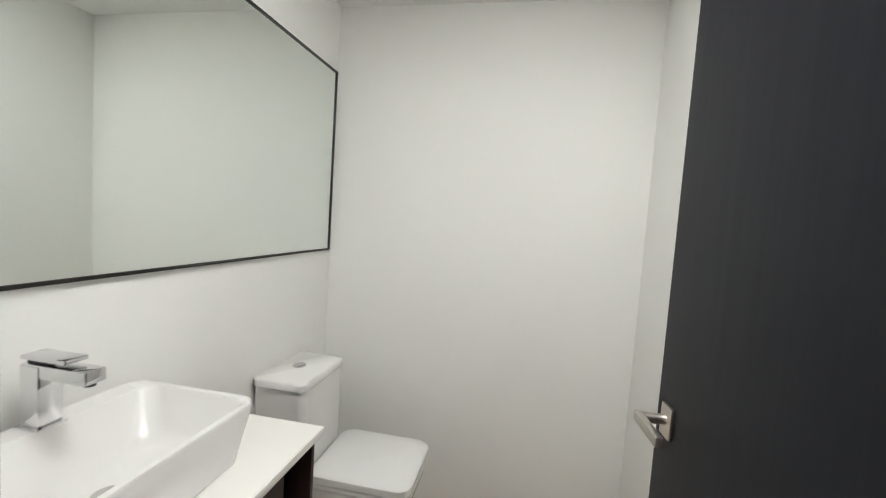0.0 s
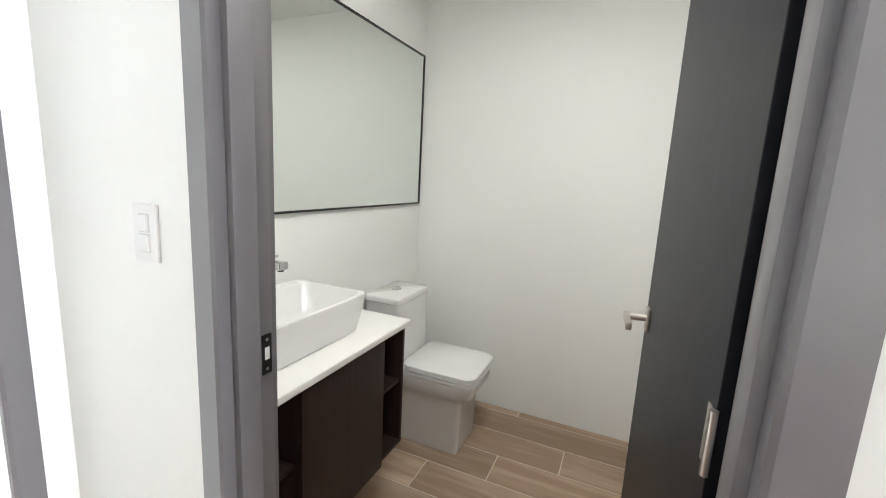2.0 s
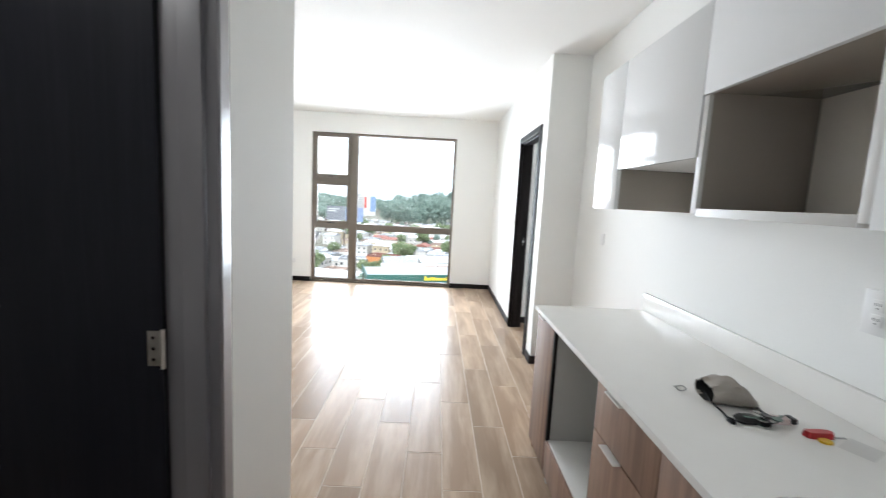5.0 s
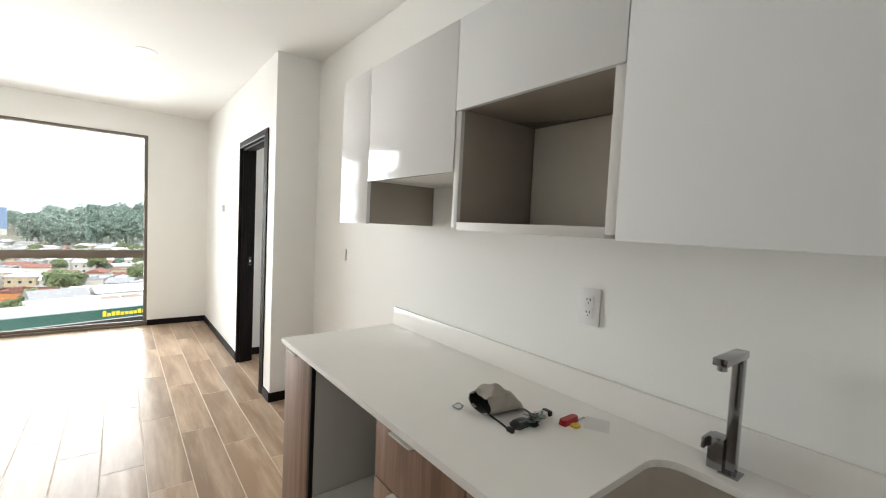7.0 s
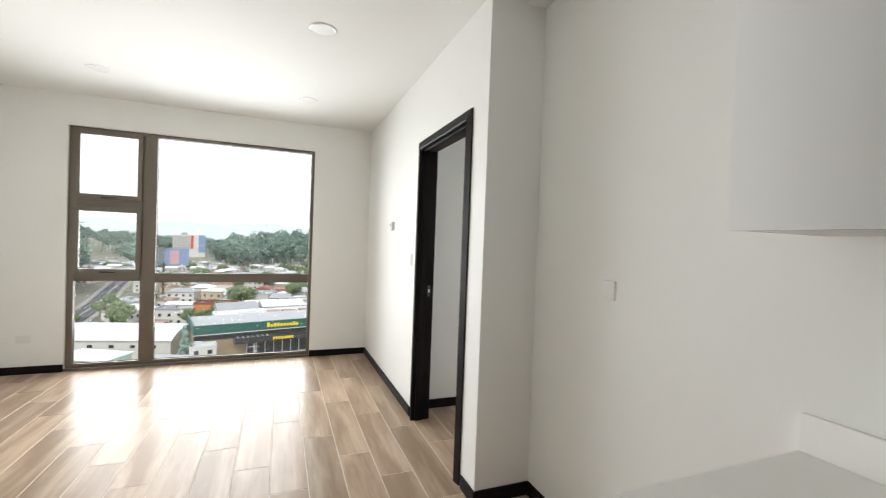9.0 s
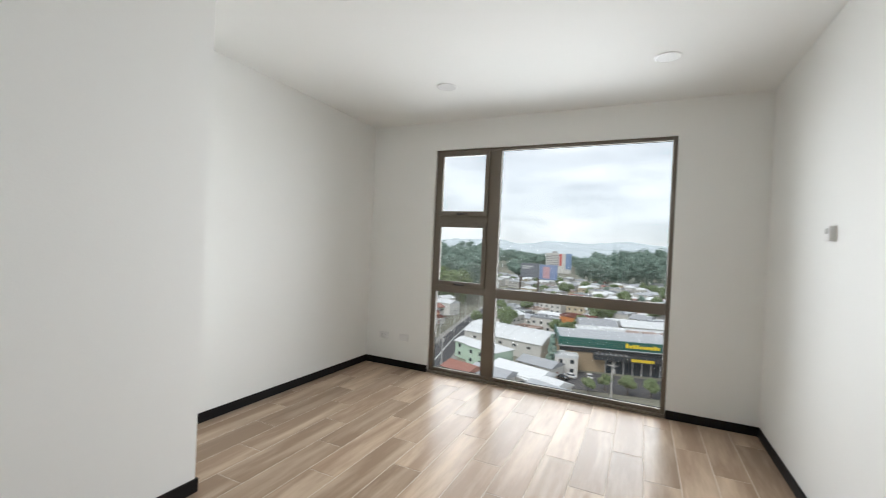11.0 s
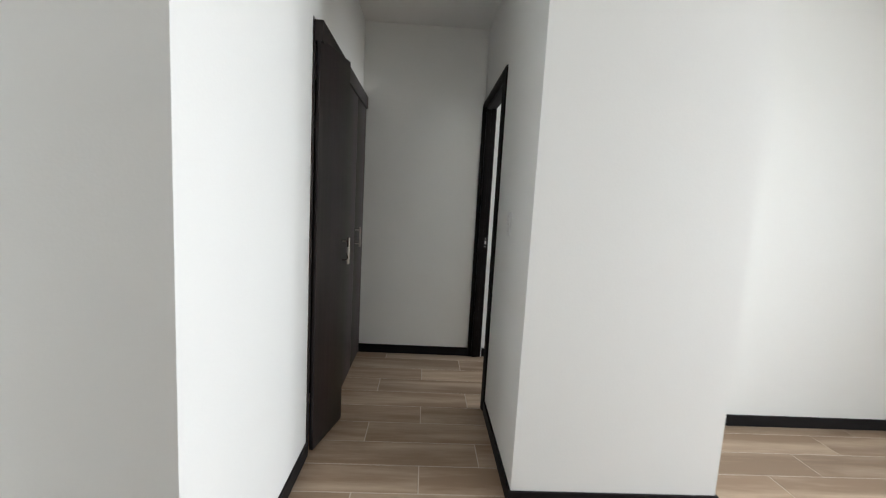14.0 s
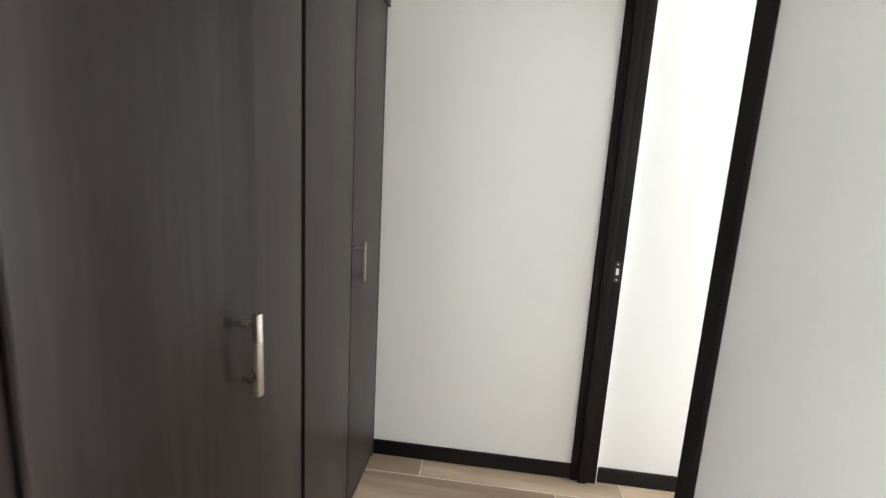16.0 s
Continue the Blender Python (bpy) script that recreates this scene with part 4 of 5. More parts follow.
RENDER = [paint("white_render", (0.62, 0.60, 0.56), 0.85, var=0.12, scale=0.4, fine=4, bump=0, rnd=0.1),
          paint("cream_render", (0.55, 0.46, 0.32), 0.85, var=0.12, scale=0.4, fine=4, bump=0, rnd=0.12),
          paint("orange_render", (0.58, 0.24, 0.09), 0.85, var=0.12, scale=0.4, fine=4, bump=0, rnd=0.1),
          paint("grey_render", (0.36, 0.36, 0.35), 0.9, var=0.15, scale=0.4, fine=4, bump=0, rnd=0.12),
          paint("pale_green_render", (0.46, 0.58, 0.46), 0.85, var=0.1, scale=0.4, fine=4, bump=0)]
DGLASS = paint("dark_window_glass", (0.04, 0.05, 0.06), 0.15, bump=0)
SHOPG = paint("dark_green_cladding", (0.02, 0.105, 0.085), 0.45, var=0.12, scale=0.3, fine=4, bump=0)
SHOPD = paint("charcoal_cladding", (0.035, 0.04, 0.045), 0.4, var=0.12, scale=0.3, fine=4, bump=0)
SHOPT = paint("tan_shop_wall", (0.34, 0.26, 0.17), 0.85, var=0.12, scale=0.3, fine=4, bump=0)
SIGNY = paint("yellow_sign", (0.85, 0.62, 0.02), 0.5, var=0.03, bump=0)
POLEM = paint("concrete_pole", (0.42, 0.41, 0.39), 0.9, var=0.1, scale=2, bump=0)
WIRE = paint("cable_black", (0.05, 0.05, 0.05), 0.7, bump=0)
BARK = paint("bark", (0.10, 0.075, 0.055), 0.95, var=0.3, scale=2, bump=0)
LEAF = foliage("broad_leaves", (0.11, 0.15, 0.075), (0.27, 0.33, 0.17))
# dark leaves lifted and cooled, with distance haze mixed into the colour
LEAF_HAZED = foliage("hazed_dark_leaves", (0.115, 0.172, 0.145), (0.285, 0.375, 0.31))
CARW, CARD, CARR = (paint(nm, c, 0.25, bump=0, coat=0.5, var=0.02) for nm, c in (("white_car_paint", (0.7, 0.7, 0.7)), ("black_car_paint", (0.02, 0.022, 0.025)), ("red_car_paint", (0.3, 0.02, 0.02))))
TYRE = paint("tyre_rubber", (0.02, 0.02, 0.02), 0.9, bump=0)

setting("ground", bm_box(-4500, 40, G - 1.5, 4500, 4900, G), EARTH, "ground of the town reaching the horizon", "ground")


def strip(name, pts, width, z, mat, label, cat):
    bm = bmesh.new()
    prev = None
    for i, p in enumerate(pts):
        a, b = Vector(pts[max(0, i - 1)]), Vector(pts[min(len(pts) - 1, i + 1)])
        d = (b - a).normalized()
        nrm = Vector((-d.y, d.x)) * width / 2
        cur = [bm.verts.new((p[0] + s * nrm.x, p[1] + s * nrm.y, zz)) for s in (-1, 1) for zz in (z - 0.3, z)]
        if prev:
            bm.faces.new((prev[1], prev[3], cur[3], cur[1]))
            bm.faces.new((prev[0], prev[1], cur[1], cur[0]))
            bm.faces.new((prev[3], prev[2], cur[2], cur[3]))
        prev = cur
    bmesh.ops.recalc_face_normals(bm, faces=bm.faces[:])
    return setting(name, bm, mat, label, cat)


ROAD = [(-50, 80), (-57, 108), (-64, 136), (-70, 160), (-75, 184), (-83, 226), (-90, 275), (-104, 340), (-120, 420)]
strip("pavement", ROAD, 14.0, G + 0.17, PAVE, "concrete pavement along the road", "pavement")
strip("road", ROAD, 9.5, G + 0.19, ASPH, "grey asphalt two-lane road", "road")
strip("road_line", ROAD, 0.45, G + 0.21, LINEW, "pale centre line on the road", "road marking")
strip("parking_lot", [(-23, 137), (32, 147)], 19, G + 0.12, ASPH, "asphalt parking lot before the shop", "parking lot")

# far hills, in folds, their pale colour standing in for haze
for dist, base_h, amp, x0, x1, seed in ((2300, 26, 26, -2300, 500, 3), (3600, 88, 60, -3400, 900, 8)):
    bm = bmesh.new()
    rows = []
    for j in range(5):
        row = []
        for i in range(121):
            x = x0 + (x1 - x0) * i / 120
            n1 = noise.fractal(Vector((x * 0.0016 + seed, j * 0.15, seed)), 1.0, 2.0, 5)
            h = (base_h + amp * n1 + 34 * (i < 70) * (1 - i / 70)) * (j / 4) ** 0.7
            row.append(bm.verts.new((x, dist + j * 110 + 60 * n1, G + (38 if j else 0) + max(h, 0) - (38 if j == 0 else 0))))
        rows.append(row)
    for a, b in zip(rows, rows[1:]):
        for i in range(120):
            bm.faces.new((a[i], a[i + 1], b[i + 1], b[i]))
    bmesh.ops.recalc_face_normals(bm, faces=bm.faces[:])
    setting("backdrop", bm, HILL_HAZED, "far wooded hills under the clouds, haze mixed into their colour", "hills")


def leaf_cloud(verts, faces, centre, rad, count, size, rng, squash=0.8):
    """Scatter small leaf clumps through a lumpy crown."""
    for _ in range(count):
        while True:
            p = Vector((rng.uniform(-1, 1), rng.uniform(-1, 1), rng.uniform(-1, 1)))
            if 0.6 < p.length < 1:
                break
        wob = 0.8 + 0.35 * noise.noise(p * 2.3 + Vector(centre) * 0.11)
        c = Vector(centre) + Vector((p.x * rad, p.y * rad, p.z * rad * squash)) * wob
        u = (p.normalized() + Vector((rng.uniform(-1, 1), rng.uniform(-1, 1), rng.uniform(-1, 1))) * 0.55).normalized()
        v = u.orthogonal().normalized()
        w = u.cross(v)
        s = size * rng.uniform(0.6, 1.4)
        k = len(verts)
        verts += [c + v * s, c + w * s * 0.8, c - v * s * 0.9, c - w * s, c + u * s * 0.7]
        faces += [(k, k + 1, k + 4), (k + 1, k + 2, k + 4), (k + 2, k + 3, k + 4), (k + 3, k, k + 4)]


def raw_part(name, verts, faces, mat, parent):
    me = bpy.data.meshes.new(name)
    me.from_pydata([tuple(v) for v in verts], [], faces)
    me.materials.append(mat)
    ob = new(name, me)
    ob.parent = parent
    ORIGIN[ob] = ORIGIN[parent]
    return ob


def tree(height, spread, mat, seed, label, conifer=False):
    rng = random.Random(seed)
    t = thing("tree", (0, 0, 0), label, "tree")
    bm = bm_cyl((0, 0, 0), (0.1, 0.05, height * 0.5), height * 0.028, height * 0.014, 8)
    ends = []
    for i in range(6):
        a, z = i * 1.05 + rng.uniform(-0.3, 0.3), height * rng.uniform(0.3, 0.48)
        e = (spread * 0.6 * math.cos(a), spread * 0.6 * math.sin(a), height * rng.uniform(0.36, 0.68))
        ends.append(e)
        bm_cyl((0.05, 0.02, z), e, height * 0.011, height * 0.004, 6, bm)
    part("trunk", bm, BARK, t)
    verts, faces = [], []
    if conifer:
        for i in range(10):
            u = i / 9
            leaf_cloud(verts, faces, (0, 0, height * (0.12 + 0.84 * u)), spread * (1 - 0.85 * u), 60, spread * 0.2, rng, 0.9)
    else:
        leaf_cloud(verts, faces, (0, 0, height * 0.64), spread * 0.78, 520, spread * 0.085, rng, 1.0)
        for e in ends:
            leaf_cloud(verts, faces, (e[0], e[1], e[2] + height * 0.06), spread * 0.5, 180, spread * 0.08, rng)
    raw_part("crown", verts, faces, mat, t)
    return t


def woods(name, mat, label, seed, spots):
    """One stretch of far wood: spots of (x, y, foot, height, spread)."""
    rng = random.Random(seed)
    verts, faces = [], []
    for x, y, foot, h, r in spots(rng):
        leaf_cloud(verts, faces, (x, y, foot + h * 0.62), r, 150, r * 0.135, rng, 1.05 * h * 0.4 / r)
        leaf_cloud(verts, faces, (x + rng.uniform(-r, r) * 0.5, y - r * 0.4, foot + h * 0.8), r * 0.55, 60, r * 0.12, rng, 0.9)
        k = len(verts)
        verts += [Vector((x - 0.5, y, foot - 14)), Vector((x + 0.5, y, foot - 14)), Vector((x + 0.3, y, foot + h * 0.6)), Vector((x - 0.3, y, foot + h * 0.6))]
        faces.append((k, k + 1, k + 2, k + 3))
    me = bpy.data.meshes.new(name)
    me.from_pydata([tuple(v) for v in verts], [], faces)
    me.materials.append(mat)
    return tagged(new(name, me), label, "woods", kind="stuff")


def wood_right(rng):
    for _ in range(230):
        x, y = rng.uniform(-72, 150), rng.uniform(520, 720)
        rise = 17 * (1 - abs((y - 690) / 180)) + 5 * math.sin(x * 0.03)
        yield x, y, G + max(0, rise), rng.uniform(24, 37), rng.uniform(7, 11)


def wood_left(rng):
    for _ in range(230):
        y = rng.uniform(300, 520)
        x = -y * rng.uniform(0.36, 0.66)
        yield x, y, G + (y - 300) * 0.09, rng.uniform(22, 36), rng.uniform(6, 10)


def wood_mid(rng):
    for _ in range(170):
        y = rng.uniform(820, 1150)
        x = -y * rng.uniform(0.05, 0.45)
        yield x, y, G + 10 + 7 * math.sin(x * 0.012), rng.uniform(18, 30), rng.uniform(8, 14)


def wood_front(rng):
    for _ in range(70):
        y = rng.uniform(255, 300)
        x = -y * rng.uniform(0.40, 0.64)
        yield x, y, G, rng.uniform(16, 27), rng.uniform(5, 8.5)


woods("woods", LEAF_HAZED, "dark green wood beyond the houses", 11, wood_right)
woods("woods", LEAF_HAZED, "dark green wooded slope", 12, wood_left)
woods("woods", LEAF_HAZED, "far band of trees below the hills", 13, wood_mid)
woods("woods", LEAF, "light green trees along the wood's edge", 14, wood_front)

GABLE, HIP, FLAT = "gable", "hip", "flat"


def house(w, d, h, roof_kind, wall_mat, roof_mat, label, storeys=1, name="house", cat="house"):
    t = thing(name, (0, 0, 0), label, cat, "houses of the town")
    part("wall", bm_box(-w / 2, -d / 2, 0, w / 2, d / 2, h), wall_mat, t)
    o, rh = 0.5, min(w, d) * 0.2
    bm = bmesh.new()
    if roof_kind == FLAT:
        bm_box(-w / 2 - 0.15, -d / 2 - 0.15, h, w / 2 + 0.15, d / 2 + 0.15, h + 0.25, bm=bm)
        for a in ((-w / 2 - 0.15, -d / 2 - 0.15, w / 2 + 0.15, -d / 2 + 0.1), (-w / 2 - 0.15, d / 2 - 0.1, w / 2 + 0.15, d / 2 + 0.15),
                  (-w / 2 - 0.15, -d / 2 + 0.1, -w / 2 + 0.1, d / 2 - 0.1), (w / 2 - 0.1, -d / 2 + 0.1, w / 2 + 0.15, d / 2 - 0.1)):
            bm_box(a[0], a[1], h + 0.25, a[2], a[3], h + 0.85, bm=bm)
        bm_box(-w * 0.3, -d * 0.1, h + 0.25, -w * 0.05, d * 0.2, h + 1.6, bm=bm)
    else:
        inset = w * 0.28 if roof_kind == HIP else 0
        lo = [(-w / 2 - o, -d / 2 - o), (w / 2 + o, -d / 2 - o), (w / 2 + o, d / 2 + o), (-w / 2 - o, d / 2 + o)]
        base = [bm.verts.new((*p, h)) for p in lo]
        eave = [bm.verts.new((*p, h + 0.18)) for p in lo]
        r0, r1 = bm.verts.new((-w / 2 - o + inset, 0, h + rh)), bm.verts.new((w / 2 + o - inset, 0, h + rh))
        for i in range(4):
            bm.faces.new((base[i], base[(i + 1) % 4], eave[(i + 1) % 4], eave[i]))
        bm.faces.new(base[::-1])
        bm.faces.new((eave[0], eave[1], r1, r0))
        bm.faces.new((eave[2], eave[3], r0, r1))
        bm.faces.new((eave[1], eave[2], r1))
        bm.faces.new((eave[3], eave[0], r0))
    part("roof", bm, roof_mat, t)
    for s in range(storeys):
        z = 1.0 + s * 2.8
        for k in range(max(2, int(w / 3.6))):
            x = -w / 2 + w * (k + 0.5) / max(2, int(w / 3.6))
            wd = part("window", bm_box(x - 0.6, -d / 2 - 0.06, z, x + 0.6, -d / 2 + 0.02, z + 1.2), DGLASS, t)
            part("frame", bm_box(x - 0.7, -d / 2 - 0.09, z - 0.12, x + 0.7, -d / 2 - 0.005, z - 0.02), RENDER[0], wd)
    part("door", bm_box(w / 2 - 0.04, -0.5, 0, w / 2 + 0.05, 0.5, 2.1), ROOFS[2], t)
    return t


PROTO = []
rng = random.Random(21)
LOOK = ["white", "cream", "orange", "grey"]
RLOOK = ["white metal", "grey metal", "rust-red", "pale brown"]
for i in range(14):
    wi, ri = rng.choice((0, 0, 0, 1, 2, 3)), (0, 1, 1, 2, 3, 0, 1)[i % 7]
    st = 2 if rng.random() < 0.45 else 1
    kind = (GABLE, FLAT, HIP, GABLE, FLAT)[i % 5]
    PROTO.append(house(rng.uniform(8, 15), rng.uniform(8, 12), 3.0 * st + rng.uniform(0, 0.8), kind, RENDER[wi], ROOFS[ri],
                       "%s rendered %s house with a %s roof" % (LOOK[wi], "two-storey" if st == 2 else "low", RLOOK[ri]), st))
TREES = [tree(9, 3.6, LEAF, 1, "broad green tree between the houses"), tree(12, 4.6, LEAF, 2, "tall green tree between the houses"),
         tree(7, 3.2, LEAF_HAZED, 3, "small dark green tree")]


def near_road(x, y, gap):
    for (ax, ay), (bx, by) in zip(ROAD, ROAD[1:]):
        t = max(0, min(1, ((x - ax) * (bx - ax) + (y - ay) * (by - ay)) / ((bx - ax) ** 2 + (by - ay) ** 2)))
        if math.hypot(x - ax - t * (bx - ax), y - ay - t * (by - ay)) < gap:
            return True
    return False


def taken(x, y):
    return (-40 < x < 34 and y < 226) or near_road(x, y, 14) or (-66 < x < 45 and y < 188) or (-110 < x < -45 and 285 < y < 325)


used = set()
y = 96.0
while y < 560:
    step = 16.5 if y < 330 else 19
    x = -0.66 * y
    while x < 0.12 * y + 14:
        px, py = x + rng.uniform(-2.5, 2.5), y + rng.uniform(-2.5, 2.5)
        if not taken(px, py) and px > -0.40 * py - 40 and not (py > 255 and px < -0.37 * py):
            if rng.random() < 0.86:
                k = rng.randrange(len(PROTO))
                m = pose(px, py, G, 0, 0, rng.choice((-14, -14, 76, -10, 166)) + rng.uniform(-4, 4))
                if k in used:
                    copy_thing(PROTO[k], m)
                else:
                    PROTO[k].matrix_basis = m
                    used.add(k)
            for _ in range(2):
                if rng.random() < 0.22:
                    q = rng.randrange(3)
                    s = rng.uniform(0.8, 1.25)
                    ob = copy_thing(TREES[q], pose(px + rng.choice((-1, 1)) * rng.uniform(7, 9), py + rng.uniform(-8, 8), G, 0, 0, rng.uniform(0, 360)))
                    ob.scale = (s, s, s * rng.uniform(0.85, 1.15))
        x += step
    y += step
for q, (x, y) in enumerate(((-74, 200), (-24, 206), (-58, 226))):
    TREES[q].matrix_basis = pose(x, y, G)

# the shop with its long green parapet
shop = thing("shop", (-24, 148, G), "long shop with a dark green parapet and yellow signs", "shop building")
ORIGIN[shop] = Vector((0, 0, 0))
shop.matrix_basis = pose(-24, 148, G, 0, 0, 14)
L = 52
part("wall", bm_box(0, 0.4, 0, L, 24, 9.6), SHOPT, shop, "tan side and front wall")
part("roof", bm_box(0.3, 0.7, 9.6, L - 0.3, 23.7, 9.9), ROOFS[1], shop)
part("parapet", bm_box(-0.3, -0.6, 8.2, L, 0.4, 11.0), SHOPG, shop, "dark green parapet")
part("parapet_side", bm_box(-0.3, 0.4, 8.2, 0.1, 24, 11.0), SHOPG, shop)
part("parapet_trim", bm_box(-0.35, -0.7, 7.95, L, 0.4, 8.2), ROOFS[0], shop, "white trim strip")
part("glass_band", bm_box(0.0, 0.1, 6.3, L, 0.4, 7.95), SHOPD, shop, "dark glazed band")
part("canopy", bm_box(11, -2.2, 4.6, L, 0.4, 6.3), SHOPD, shop, "charcoal canopy over the entrance")
part("front_glass", bm_box(15, 0.2, 0, L, 0.4, 4.6), DGLASS, shop, "dark shop front glass")
for k in range(13):
    part("front_mullion", bm_box(15 + k * 2.8, 0.05, 0, 15.18 + k * 2.8, 0.4, 4.6), ROOFS[0], shop)
for k in range(7):
    part("roof_beam", bm_box(12 + k * 1.5, -2.0, 6.35, 12.25 + k * 1.5, 0.05, 6.6), ROOFS[0], shop)
for k in range(10):
    h = 1.25 if k in (0, 2, 3, 8) else 0.9
    part("sign_shape", bm_box(21.0 + k * 1.05, -0.75, 9.0, 21.8 + k * 1.05, -0.6, 9.0 + h + (0.3 if k == 0 else 0)), SIGNY, shop, "yellow sign shape")
for k in range(8):
    part("sign_shape", bm_box(22.6 + k * 0.85, -2.35, 5.0, 23.25 + k * 0.85, -2.2, 5.9), SIGNY, shop, "yellow sign shape")

# specific buildings near the road
wh = thing("warehouse", (0, 0, 0), "long low warehouse with a curved grey metal roof", "warehouse")
part("wall", bm_box(-17, -10, 0, 17, 10, 6.0), RENDER[0], wh)
rings = []
for x in (-17.4, 17.4):
    ring = [(x, -10.4 + 20.8 * k / 16, 6.0 + 3.0 * math.sin(math.pi * k / 16) ** 0.8) for k in range(17)] + [(x, 10.4, 5.8), (x, -10.4, 5.8)]
    rings.append(ring)
part("roof", bm_loft(rings), ROOFS[0], wh)
for k in range(11):
    part("rib", bm_loft([[(-16.5 + k * 3.3 + dx, -10.4 + 20.8 * j / 16, 6.03 + dz + 3.0 * math.sin(math.pi * j / 16) ** 0.8) for dx, dz in ((-0.06, 0), (0.06, 0), (0.06, 0.09), (-0.06, 0.09))] for j in range(17)]), ROOFS[0], wh)
for k in range(5):
    part("window", bm_box(-12.6 + k * 6, -10.1, 3.6, -11.2 + k * 6, -9.95, 4.5), DGLASS, wh)
wh.matrix_basis = pose(-45, 166, G, 0, 0, -14)
gh = house(13, 9, 6.2, HIP, RENDER[4], ROOFS[0], "pale green two-storey house with a white roof", 2)
gh.matrix_basis = pose(-45, 137, G, 0, 0, -24)
g2 = house(9, 7, 5.6, GABLE, RENDER[4], ROOFS[0], "pale green house with a white gable roof", 2)
g2.matrix_basis = pose(-54, 143, G, 0, 0, -24)
for (x, y, w, d, h, rz, ri) in ((-31, 127, 17, 10, 3.2, -20, 0), (-23.5, 122, 13, 8, 2.8, -28, 0), (-38, 121, 12, 9, 3.0, -15, 1), (-28, 138, 12, 8, 3.6, -18, 1), (-47, 119, 10, 8, 3.4, -20, 2), (-19, 113, 14, 9, 3, -24, 1)):
    hs = house(w, d, h, GABLE, RENDER[0], ROOFS[ri], "low shed with a pale metal roof", 1)
    hs.matrix_basis = pose(x, y, G, 0, 0, rz)
an = house(7, 5, 5.5, FLAT, RENDER[0], ROOFS[0], "small white flat-roofed annexe", 2)
an.matrix_basis = pose(-21, 144, G, 0, 0, 12)
for x, y, w, h, wi, ri in ((-86, 156, 11, 6.5, 0, 2), (-95, 172, 12, 7, 2, 0), (-98, 190, 12, 6, 2, 2), (-104, 208, 12, 6, 0, 2), (-84, 138, 10, 6, 0, 1), (-26.5, 213, 15, 8.5, 2, 2)):
    hs = house(w, 9, h, FLAT if wi == 2 else GABLE, RENDER[wi], ROOFS[ri], "two-storey %s house beside the road" % LOOK[wi], 2)
    hs.matrix_basis = pose(x, y, G, 0, 0, 62 if x < -60 else -12)

cyp = tree(12, 2.9, LEAF_HAZED, 5, "tall dense cypress beside the annexe", conifer=True)
cyp.matrix_basis = pose(-25.5, 143.5, G)
big = tree(40, 13, LEAF_HAZED, 6, "very tall dark tree above the roofs")
big.matrix_basis = pose(-98, 372, G)
for x, y, s in ((-8, 132, 0.6), (-2, 131, 0.7), (4, 133, 0.65), (10, 134, 0.7), (16, 136, 0.6), (-12, 127, 0.55)):
    ob = copy_thing(TREES[0], pose(x, y, G, 0, 0, x * 40))
    ob.scale = (s, s, s)

for x, y, s in ((-31, 197, 0.95), (-26, 199, 0.8), (-35, 202, 1.0), (-29, 203, 0.9), (-12, 176, 0.5)):
    ob = copy_thing(TREES[0], pose(x, y, G + (3 if y < 180 else 0), 0, 0, x * 31))
    ob.scale = (s, s, s)

# pale roofs crowded behind the shop
annex = house(40, 15, 8.3, FLAT, RENDER[0], ROOFS[0], "low white block with brown roof panels behind the shop", 2)
for k, (x, w) in enumerate(((-2.5, 6.2), (4.8, 5.2), (11.8, 6.0))):
    part("roof_panel", bm_box(x, -5.2, 8.56, x + w, 3.6, 9.1), ROOFS[3], annex, "brown corrugated roof panel")
for k in range(6):
    part("roof_rib", bm_box(-19 + k * 2.6, -7.2, 8.56, -18.8 + k * 2.6, 7.2, 8.68), ROOFS[1], annex)
part("water_tank", bm_cyl((-6, 2, 8.56), (-6, 2, 10.2), 0.9, segs=16), ROOFS[0], annex, "white water tank", 40)
annex.matrix_basis = pose(-3, 184.5, G, 0, 0, 14)
for x, y, w, d, h, kind, ri in ((-17, 199, 15, 12, 8.5, GABLE, 1), (1, 203, 17, 11, 9.0, GABLE, 0), (17, 206, 14, 11, 8.0, FLAT, 0), (-8, 215, 13, 10, 7.5, GABLE, 0), (8, 219, 15, 10, 8.5, FLAT, 1)):
    hs = house(w, d, h, kind, RENDER[0], ROOFS[ri], "two-storey white house with a pale %s roof" % ("flat" if kind == FLAT else "gable"), 2)
    hs.matrix_basis = pose(x, y, G, 0, 0, 14 + (x % 5) - 2)

bb = thing("billboard", (0, 0, 0), "large two-panel billboard on a steel post", "billboard")
part("post", bm_cyl((0, 0.6, 0), (0, 0.6, 22), 0.6, segs=12), BARK, bb)
# dark grey panel lightened, so its colour carries the distance haze
part("panel", bm_box(-12.5, 0, 20.5, 0.2, 0.5, 30.5), paint("hazed_grey_poster", (0.16, 0.17, 0.19), 0.5, var=0.2, scale=0.3, bump=0), bb, "grey panel")
part("panel", bm_box(0.6, 0, 19.5, 13, 0.5, 30.0), paint("pale_blue_poster", (0.20, 0.26, 0.42), 0.5, var=0.2, scale=0.2, bump=0), bb, "pale blue poster panel")
part("patch", bm_box(3.0, -0.06, 20.3, 7.8, 0.0, 28.5), paint("pink_poster_patch", (0.50, 0.30, 0.32), 0.5, var=0.4, scale=0.3, bump=0), bb, "pink poster patch")
